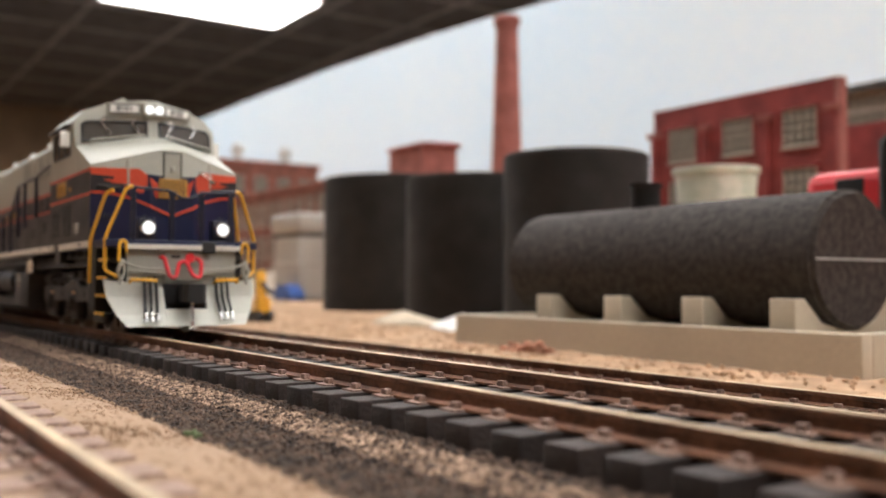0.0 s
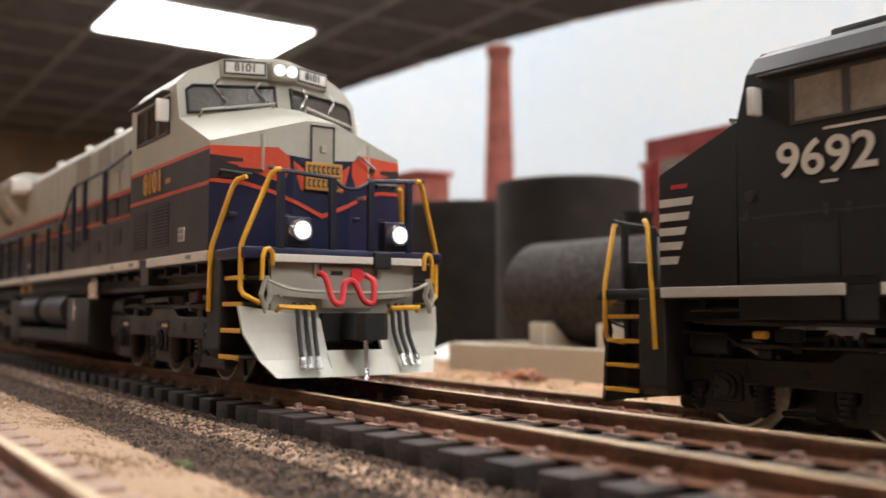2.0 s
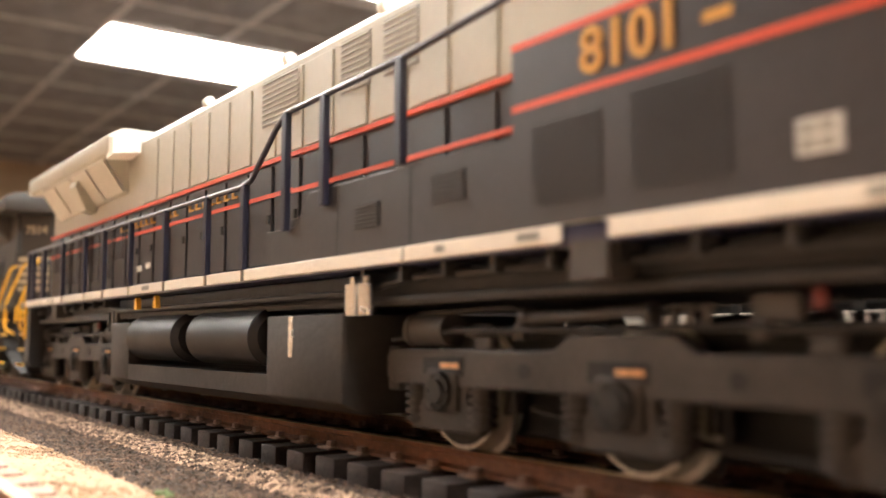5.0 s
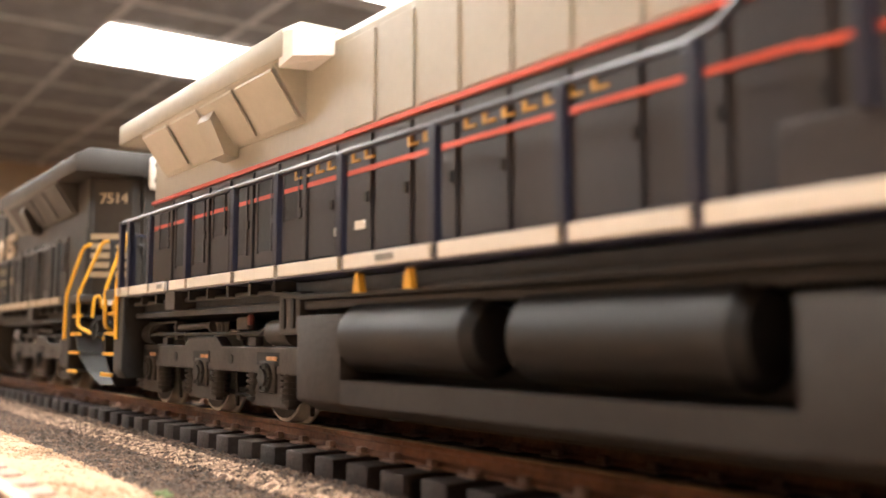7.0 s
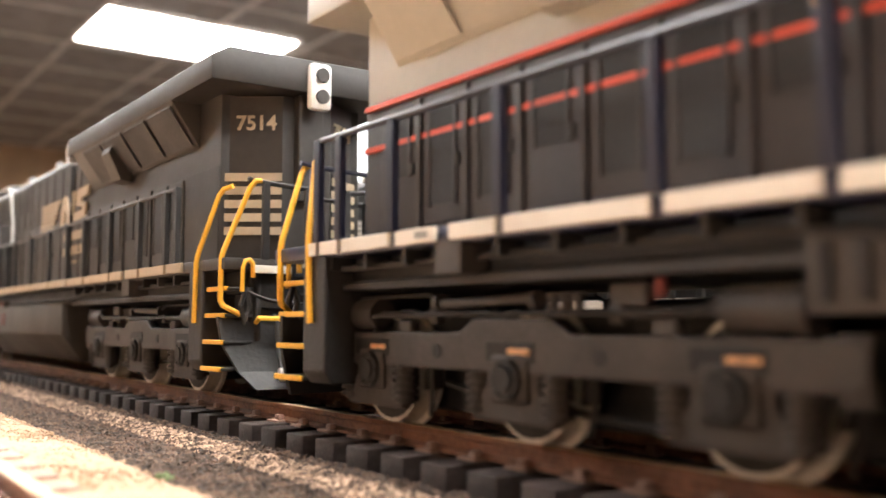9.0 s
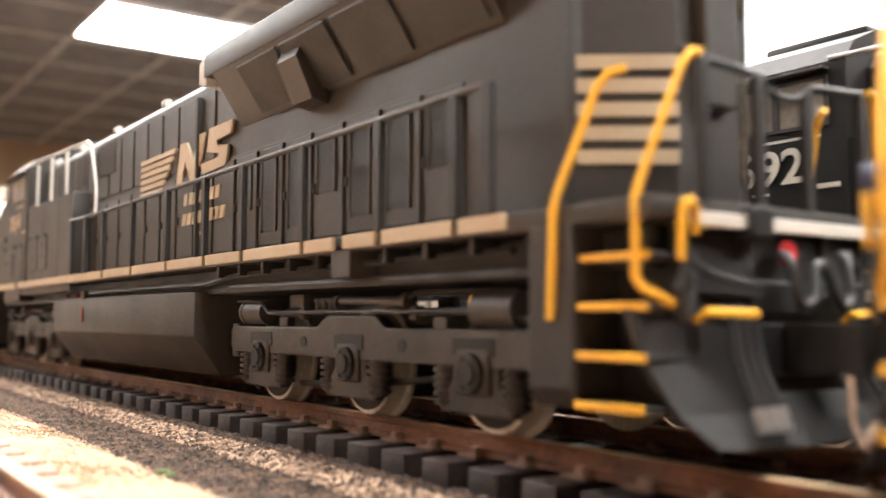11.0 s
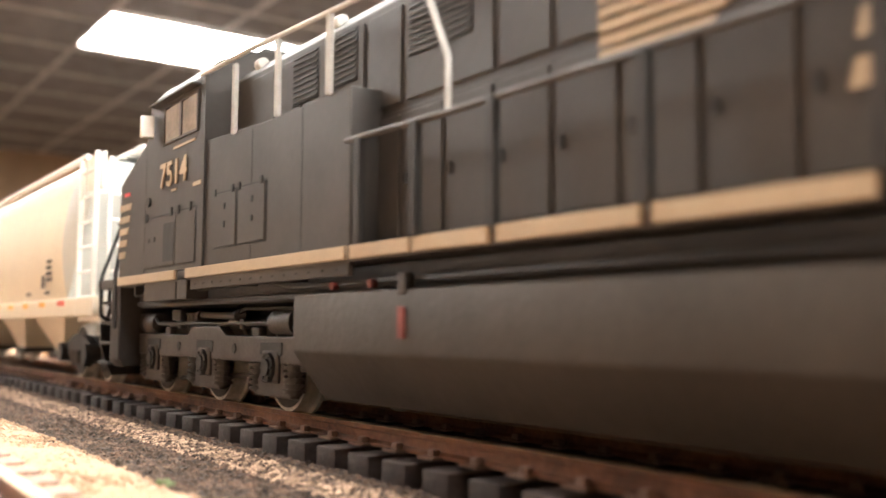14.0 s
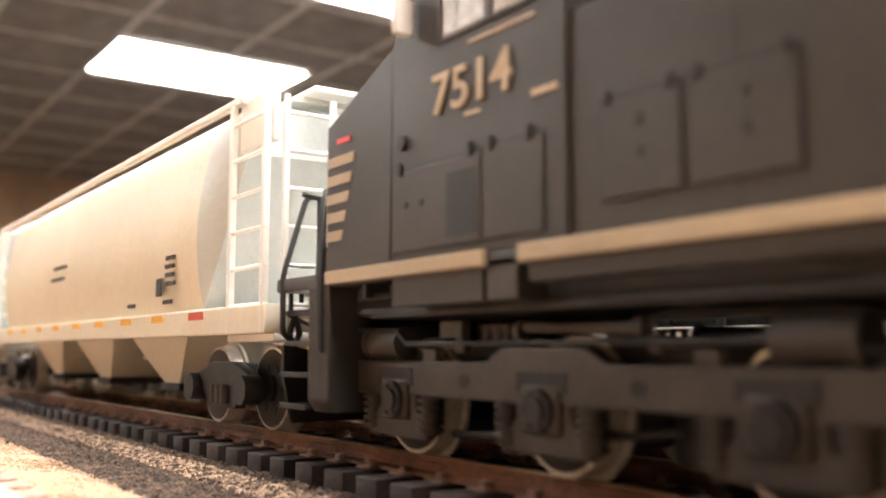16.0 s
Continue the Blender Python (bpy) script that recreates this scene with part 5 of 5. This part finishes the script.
    for xc in (-22, -181):
        tr = part("truck_bolster", box(bm_new(), xc - 3, xc + 3, -12, 12, 6, 9.6, 0.4), UNDER, H, "two-axle truck")
        for s in (-1, 1):
            bm = bm_new()
            prism(bm, [(xc - 12, 4.6), (xc - 12, 7.4), (xc - 4, 9.8), (xc + 4, 9.8), (xc + 12, 7.4), (xc + 12, 4.6), (xc + 8, 5.4), (xc + 5, 3.0), (xc - 5, 3.0), (xc - 8, 5.4)], min(s * 12, s * 13.8), max(s * 12, s * 13.8), "y", 0.2)
            for k in (-10.2, 10.2):
                cyl(bm, (xc + k, s * 12.4, 5.9), (xc + k, s * 15.2, 5.9), 2.1, seg=16)
            part("side_frame", bm, UNDER, tr, "black cast side frame")
            for k in (-2, 0, 2):
                part("coil_spring", cyl(bm_new(), (xc + k, s * 14.0, 3.6), (xc + k, s * 14.0, 6.4), 0.8, seg=10), TRUCK, tr)
        for k in (-10.2, 10.2):
            wheels.append(wheelset(H, xc + k))
    return H, wheels


LOCO_A, WHEELS_A = locomotive("locomotive", "grey and navy model diesel locomotive with orange stripes, number 8101", STYLE_A)
LOCO_B, WHEELS_B = locomotive("locomotive", "black model diesel locomotive with cream lettering, number 7514", black_style("7514", CREAM, UNDER, DUSTHAZEP, TANKB), 180)
LOCO_C, WHEELS_C = locomotive("locomotive", "black model diesel locomotive on the far track, number 9692", black_style("9692", WHITE, YELLOW, BLACKP, TANKP, 6.4, -28.2, 36.5), 180)
part("yellow_valve", cyl(bm_new(), (-17.6, 15.2, 13.7), (-15.6, 15.2, 13.7), 0.55, seg=10), YELLOW, LOCO_C, "small yellow valve")
WAGON, WHEELS_W = hopper_car()


# ---- scenery behind the tracks ----
Z0 = GROUND


def tank_set():
    base = thing("tank_base", "beige resin tank base with a raised rim and saddles", "tank base", 0, 0, Z0)
    x0, x1, y0, y1 = -281.0, -123.0, 193.0, 245.0
    for a, b, c, d in ((x0, x1, y0, y0 + 4), (x0, x1, y1 - 4, y1), (x0, x0 + 4, y0 + 4, y1 - 4), (x1 - 4, x1, y0 + 4, y1 - 4)):
        part("rim", box(bm_new(), a, b, c, d, -1, 10.0, 0.5), RESIN, base)
    part("slab", box(bm_new(), x0 + 4, x1 - 4, y0 + 4, y1 - 4, -1, 6.0), RESIN, base)
    for k in range(4):
        x = (-238, -206.5, -176, -147.5)[k]
        bm = bm_new()
        prism(bm, [(198, 6), (242, 6), (242, 17.5), (238, 17.5), (231, 11.5), (220, 9), (209, 11.5), (202, 17.5), (198, 17.5)], x - 3.7, x + 3.7, "x", 0.3)
        part("saddle", bm, RESIN, base, "beige saddle")
    t = thing("fuel_storage_tank", "dusty black plastic cylinder tank lying on saddles", "storage tank", 0, 0, Z0)
    zc, r = 9.3 + 18.0, 18.0
    bm = bm_new()
    cyl(bm, (-261, 220, zc), (-143, 220, zc), r, seg=64)
    cyl(bm, (-264, 220, zc), (-261, 220, zc), r - 3, r, seg=64)
    part("shell", bm, DUST, t, "matt black shell dusted white")
    part("end_cap", cyl(bm_new(), (-143, 220, zc), (-141.8, 220, zc), r - 0.5, r - 1.2, seg=64), DUST, t)
    part("end_seam", box(bm_new(), -141.9, -141.5, 220 - r + 1.5, 220 + r - 1.5, zc - 0.25, zc + 0.25), CONCRETE, t, "pale moulding seam")
    bm = cyl(bm_new(), (-214, 220, zc + r - 1), (-214, 220, zc + r + 6), 4.6, seg=20)
    cyl(bm, (-214, 220, zc + r + 6), (-214, 220, zc + r + 7.2), 5.2, seg=20)
    part("filler_neck", bm, BLACKPIPE, t, "short black filler neck")
    for name, x, y, r, h in (("a", -628, 372, 52, 100), ("b", -445, 322, 42, 81), ("c", -337, 300, 34, 81)):
        v = thing("upright_tank", "tall black plastic pipe tank standing on the sandy ground", "storage tank", x, y, Z0, group="upright tanks")
        bm = bm_new()
        n = 72
        def turned(prof):
            bm = bm_new()
            rings = [[bm.verts.new((a * math.cos(2 * math.pi * k / n), a * math.sin(2 * math.pi * k / n), z)) for k in range(n)] for a, z in prof]
            for p, q in zip(rings, rings[1:]):
                for k in range(n):
                    bm.faces.new((p[k], p[(k + 1) % n], q[(k + 1) % n], q[k]))
            return bm
        bm.free()
        bm = turned([(r, -1), (r, h - 1.6), (r - 4.5, h - 1.6), (r - 4.5, h - 25), (0.01, h - 25)])
        part("pipe_rim", turned([(r, h - 1.5), (r - 0.2, h - 0.5), (r - 0.9, h), (r - 3.8, h), (r - 4.5, h - 0.6), (r - 4.5, h - 1.5), (r, h - 1.5)]), DUST, v, "dusty cut rim of the pipe")
        part("pipe_wall", bm, BLACKPIPE, v)


def window(parent, x, y, z, w, h, cols, rows, face="y"):
    """A multi-pane factory window proud of its wall; face y looks to -y, face x to +x."""
    def P(a0, a1, d0, d1, z0, z1):
        return (a0, a1, d0, d1, z0, z1) if face == "y" else (-d1, -d0, a0, a1, z0, z1)
    d = y if face == "y" else -x
    c = x if face == "y" else y
    wd = part("window", box(bm_new(), *P(c - w / 2, c + w / 2, d - 0.6, d + 1, z - h / 2, z + h / 2)), PANE, parent, "dim multi-pane window")
    bm = bm_new()
    for i in range(cols + 1):
        a = c - w / 2 + w * i / cols
        box(bm, *P(a - 0.5, a + 0.5, d - 1.2, d - 0.4, z - h / 2, z + h / 2))
    for j in range(rows + 1):
        b = z - h / 2 + h * j / rows
        box(bm, *P(c - w / 2, c + w / 2, d - 1.1, d - 0.4, b - 0.5, b + 0.5))
    part("glazing_bars", bm, STONE, wd, "pale glazing bars", False)
    part("sill", box(bm_new(), *P(c - w / 2 - 1.5, c + w / 2 + 1.5, d - 2, d + 0.5, z - h / 2 - 2, z - h / 2 - 0.2)), STONE, wd)


def buildings():
    b = thing("brick_factory", "dark red brick model factory with tall windows", "factory building", 0, 0, Z0)
    zt = 132.5 - Z0
    part("front_wall", box(bm_new(), -478, -332, 500, 508, -1, zt, 0.3), BRICK, b)
    part("parapet_cap", box(bm_new(), -478.6, -331.6, 499.4, 508.6, zt, zt + 1.0, 0.2), BRICK, b)
    for i in range(4):
        x = (-476.0, -431.0, -383.0, -335.0)[i]
        part("pilaster", box(bm_new(), x - 3.2, x + 3.2, 497.5, 500.5, -1, zt - 17, 0.3), BRICK, b)
        part("pilaster_cap", box(bm_new(), x - 6.0, x + 6.0, 496.5, 500.5, zt - 18.5, zt - 15, 0.3), BRICK3, b, "light red pilaster cap")
    part("corner_edge", box(bm_new(), -333.4, -331.4, 498.6, 508, -1, zt + 1, 0.2), BRICK3, b, "light red wall corner")
    for x in (-451.5, -404.5, -358.0):
        for z in (zt - 25.5, zt - 62.0):
            window(b, x, 500, z, 22, 22, 4, 4)
            part("lintel", box(bm_new(), x - 13, x + 13, 498.2, 500.4, z + 11.2, z + 13.6, 0.2), BRICK, b)
    w = thing("glazed_factory_block", "pale grid-windowed factory block beside a red brick wing", "factory building", 0, 0, Z0)
    part("wall", box(bm_new(), -540, -300, 760, 800, -1, 178 - Z0, 0.5), STONE, w)
    for i in range(33):
        for j in range(3):
            part("window", box(bm_new(), -538 + i * 7.2, -533.2 + i * 7.2, 759.2, 760.4, 136 + j * 14 - Z0, 146.4 + j * 14 - Z0), PANE, w)
    part("roof", box(bm_new(), -544, -296, 754, 804, 178 - Z0, 185 - Z0, 0.5), BOARD, w, "dark flat roof edge")
    part("brick_wing", box(bm_new(), -372, -120, 560, 600, -1, 114 - Z0, 0.5), BRICK, w, "red brick wing")
    # far brown mill
    m = thing("brown_mill", "brown brick model mill with rows of tall windows", "mill building", 0, 0, Z0)
    part("front_wall", box(bm_new(), -1470, -1107, 560, 568, -1, 134 - Z0 + EYE, 0.4), BRICK2, m)
    part("end_wall", box(bm_new(), -1113, -1107, 568, 760, -1, 134 - Z0 + EYE, 0.4), BRICK2, m)
    part("cornice", box(bm_new(), -1474, -1103, 556, 572, 128 - Z0 + EYE, 135 - Z0 + EYE, 0.4), BRICK2, m)
    part("roof", box(bm_new(), -1470, -1113, 568, 760, 120 - Z0, 124 - Z0), BOARD, m)
    for i in range(11):
        for z in (112, 62, 22):
            window(m, -1450 + i * 32, 560, z - Z0, 17, 34 if z > 30 else 26, 2, 3)
    h = thing("brown_mill", "taller brown brick mill behind with two roof vents", "mill building", 0, 0, Z0)
    part("front_wall", box(bm_new(), -1760, -1750, 610, 860, -1, 248 - Z0, 0.4), BRICK2, h)
    part("side_wall", box(bm_new(), -2100, -1760, 610, 618, -1, 248 - Z0, 0.4), BRICK2, h)
    part("cornice", box(bm_new(), -1764, -1746, 606, 864, 238 - Z0, 250 - Z0, 0.4), BRICK2, h)
    for i in range(5):
        window(h, -1750, 640 + i * 48, 190 - Z0, 26, 60, 3, 4, "x")
    for y in (690, 790):
        bm = cyl(bm_new(), (-1755, y, 245 - Z0), (-1755, y, 262 - Z0), 7, seg=14)
        bmesh.ops.create_uvsphere(bm, u_segments=14, v_segments=8, radius=13, matrix=Matrix.Translation((-1755, y, 270 - Z0)))
        part("roof_vent", bm, CONCRETE, h, "round grey roof vent")
    r = thing("red_roof_house", "small red brick model house behind the tanks", "house", 0, 0, Z0)
    bm = bm_new()
    box(bm, -935, -866, 550, 596, -1, 152 + EYE - Z0, 0.4)
    part("wall", bm, BRICK3, r)
    part("roof", prism(bm_new(), [(546, 150 + EYE - Z0), (600, 150 + EYE - Z0), (597, 155 + EYE - Z0), (549, 153 + EYE - Z0)], -938, -862, "x"), BRICK, r, "low red roof")
    c = thing("factory_chimney", "tall tapered red brick factory chimney with a collar", "chimney", -780, 600, Z0)
    zt = 0.462 * 600 + EYE - Z0
    bm = cyl(bm_new(), (0, 0, -1), (0, 0, zt - 14), 20.5, 11.5, seg=28)
    part("shaft", bm, BRICK3, c)
    bm = cyl(bm_new(), (0, 0, zt - 14), (0, 0, zt - 4), 11.5, 14.5, seg=28)
    cyl(bm, (0, 0, zt - 4), (0, 0, zt), 14.5, 12.5, seg=28)
    part("collar", bm, BRICK3, c, "flared brick collar")


def clutter():
    c = thing("paper_cup", "white paper cup with a faded print", "paper cup", -340, 402, Z0)
    bm = bm_new()
    n = 40
    zt = 0.152 * 402 + EYE - Z0
    prof = [(15, 0), (21.5, zt - 3), (22.8, zt - 2.5), (22.8, zt), (21.2, zt), (14.5, 1.5), (0.01, 1.5)]
    rings = [[bm.verts.new((a * math.cos(2 * math.pi * k / n), a * math.sin(2 * math.pi * k / n), z)) for k in range(n)] for a, z in prof]
    for p, q in zip(rings, rings[1:]):
        for k in range(n):
            bm.faces.new((p[k], p[(k + 1) % n], q[(k + 1) % n], q[k]))
    part("cup_wall", bm, GLAZE, c)
    t = thing("plastic_tub", "translucent grey lidded plastic tub on the sand", "plastic tub", -985, 480, Z0)
    part("tub_body", prism(bm_new(), [(-35, -35), (35, -35), (35, 35), (-35, 35)], 0, 76, "z", 6), TUB, t)
    part("tub_band", box(bm_new(), -36.2, 36.2, -36.2, 36.2, 40, 44, 1.5), TUB, t)
    part("tub_lid", box(bm_new(), -38, 38, -38, 38, 76, 98, 5), TUB, t, "grey snap lid")
    part("tub_seam", box(bm_new(), -35.5, 35.5, -35.5, 35.5, 72, 76, 0.5), BOARD, t)
    y = thing("toy_loader", "small yellow and black toy loader beside the track", "toy vehicle", -472, 200, Z0)
    part("mast", hull(bm_new(), [(x, d, z) for d in (-2.4, 2.4) for x, z in ((-3, 8), (2.4, 8), (-5, 26), (-1.6, 27.5))]), YELLOW, y)
    part("cab_block", box(bm_new(), -3.5, 4, -3.5, 3.5, 5, 13.5, 0.9), YELLOW, y)
    for a in (-8, 2):
        for d in (-3, 3):
            part("wheel", cyl(bm_new(), (a, d - 1.4, 3.4), (a, d + 1.4, 3.4), 3.4, seg=20), RUBBER, y)
    part("arm", tube(bm_new(), [(0, 0, 21), (8, 0, 17), (12, 0, 16)], 1.4), UNDER, y)
    b = thing("blue_toy_car", "small dark blue toy car on the sand", "toy car", -965, 440, Z0)
    part("car_body", hull(bm_new(), [(x, d, z) for d in (-9, 9) for x, z in ((-22, 3), (22, 3), (-22, 11), (22, 10), (-10, 19), (9, 19))]), BLUE, b)
    for a in (-13, 13):
        for d in (-9, 9):
            part("wheel", cyl(bm_new(), (a, d - 1, 3.5), (a, d + 1, 3.5), 3.5, seg=14), RUBBER, b)
    p = thing("white_card", "folded white card leaning on the sand", "card", -1110, 480, Z0)
    part("card_sheet", prism(bm_new(), [(-60, 0), (40, 0), (40, 40), (-60, 26)], -1, 1, "y"), HOPWHITE, p)
    for x, yy, a, m in ((-398, 246, 12, PAPER), (-345, 236, -18, HOPWHITE)):
        q = thing("paper_scrap", "torn scrap of card lying on the sand", "paper scrap", x, yy, Z0 + 0.8, a)
        part("scrap_sheet", hull(bm_new(), [(-22, -5, 0), (20, -8, 0), (23, 4, 1), (-15, 9, 6), (-20, 0, 3), (-22, -5, 0.6), (20, -8, 0.6), (-15, 9, 6.6)]), m, q)
    v = thing("red_crane_truck", "red model truck with a black pipe frame", "model truck", -188, 300, Z0)
    part("truck_body", box(bm_new(), -16, 60, -14, 14, 6, 59, 4), RED, v)
    part("truck_bed", box(bm_new(), 20, 120, -14, 14, 6, 65, 2), RED, v)
    for x in (2, 34):
        part("truck_window", box(bm_new(), x - 5, x + 5, -14.6, -13.6, 44, 56, 0.5), GRILLE, v)
    part("pipe_frame", tube(bm_new(), [(16, -16, 20), (16, -16, 66), (22, -16, 70), (110, -16, 80)], 2.2), RUBBER, v, "black pipe frame")
    for x in (5, 70):
        for d in (-12, 12):
            part("wheel", cyl(bm_new(), (x, d - 3, 8), (x, d + 3, 8), 8, seg=20), RUBBER, v)
    rnd = random.Random(5)
    k = thing("rubble_heap", "small heap of pink crumbled rubble by the far track", "rubble", -227, 182, Z0)
    for i in range(26):
        bm = bm_new()
        bmesh.ops.create_icosphere(bm, subdivisions=1, radius=rnd.uniform(0.8, 1.7), matrix=Matrix.Translation((rnd.uniform(-8, 8), rnd.uniform(-3.5, 3.5), rnd.uniform(0.4, 2.4))))
        for vert in bm.verts:
            vert.co += Vector((rnd.uniform(-0.5, 0.5), rnd.uniform(-0.5, 0.5), rnd.uniform(-0.5, 0.5)))
        part("crumb", bm, CLAY, k, smooth=False)
    g = thing("green_crumb", "bit of green foam foliage on the cork strip", "foliage crumb", -91, 31.5, -3.6)
    bm = bm_new()
    for i in range(14):
        bmesh.ops.create_icosphere(bm, subdivisions=1, radius=rnd.uniform(0.15, 0.32), matrix=Matrix.Translation((rnd.uniform(-1.6, 1.6), rnd.uniform(-0.6, 0.6), rnd.uniform(0, 0.3))))
    part("foam", bm, MOSS, g)


tank_set()
buildings()
clutter()
def bed(x, y):
    return float(np.interp(y, (31, 34, 44, 48, 53, 84), (-3.9, -5.2, -6.0, -5.4, -5.0, -5.0)))


pebbles("ballast_gravel", GRAIN, "dark brown crushed ballast grains beside the track", 26000, -25, -330, 32.0, 53.5, lambda x, y: bed(x, y) + 0.15, 0.3, 0.85, 1)
pebbles("track_ballast", GRAIN, "dark ballast grains between the ties", 9000, -25, -330, 53, 84, lambda x, y: -5.0, 0.25, 0.6, 6)
pebbles("sand_grains", DIRT, "loose sandy grains on the ground", 9000, -90, -800, 136, 330, lambda x, y: GROUND + 0.2, 0.4, 1.3, 2)
pebbles("cork_crumbs", PALE, "pale crumbs along the roadbed edge", 8000, -20, -300, 45.5, 50.5, lambda x, y: bed(x, y) + 0.35, 0.2, 0.5, 3)
pebbles("strip_crumbs", CORK, "pale crumbs on the front strip", 7000, -25, -260, 12, 32, lambda x, y: -2.95 if y < 24 else -2.95 - (y - 24) * 0.11, 0.12, 0.42, 4)
track("near_track", YT1, 0, -1300, 430, 7.5, "brown model railway track with rusty rails and dark ties", 1.0)
track("far_track", YT2, LOW, -900, 430, 7.5, "lower model railway track on the sandy ground", 2.0)
track("front_track", YT0, -0.3, -420, 60, 7.5, "foreground model railway track with dusty ties", 3.0, TIETOP)


# ---- movement ----
TRAIL = copy_thing(LOCO_C, pose(0, 0, 0))
tagged(TRAIL, "black model diesel locomotive trailing on the far track")
TRAIN = [(0, -217.0), (1, -178.5), (2, -139.0), (3, -98.5), (4, -59.6), (5, -21.1), (6.25, 27.0), (7.5, 75.0), (8.5, 112.8), (9.5, 150.8), (10, 170.6), (11.25, 221.2),
         (12.5, 271.6), (13, 291.3), (13.5, 310.8), (14, 330.9), (14.5, 350.7), (15, 370.2), (15.5, 389.8), (16, 409.6)]
WAGON_TWO = copy_thing(WAGON, pose(0, 0, 0))
FAR = [(0, -36.8), (16, -540.8)]


def along(rows, t):
    return float(np.interp(t, [a for a, b in rows], [b for a, b in rows]))


def roll(wheels, rows, turn):
    for w in wheels:
        x, y, z = w.matrix_basis.translation
        x0 = rows[0][1]
        key = []
        for i in range(81):
            t = i * 0.2
            key.append((t, pose(x, y, z, 0, turn * math.degrees((along(rows, t) - x0) / 6.1), 0)))
        walk(w, key)


def motions():
    walk(LOCO_A, [(t, pose(x * MM, YT1 * MM, 0)) for t, x in TRAIN])
    walk(LOCO_B, [(t, pose((x - 507.6) * MM, YT1 * MM, 0, 0, 0, 180)) for t, x in TRAIN])
    walk(WAGON, [(t, pose((x - 507.6 - 17.0) * MM, YT1 * MM, 0)) for t, x in TRAIN])
    walk(WAGON_TWO, [(t, pose((x - 507.6 - 17.0 - 216.0) * MM, YT1 * MM, 0)) for t, x in TRAIN])
    walk(LOCO_C, [(t, pose(x * MM, YT2 * MM, LOW * MM, 0, 0, 180)) for t, x in FAR])
    walk(TRAIL, [(t, pose((x + 276) * MM, YT2 * MM, LOW * MM, 0, 0, 180)) for t, x in FAR])
    roll(WHEELS_A, TRAIN, 1)
    roll(WHEELS_B, TRAIN, -1)
    roll(WHEELS_W, TRAIN, 1)
    roll(WHEELS_C, FAR, -1)


motions()
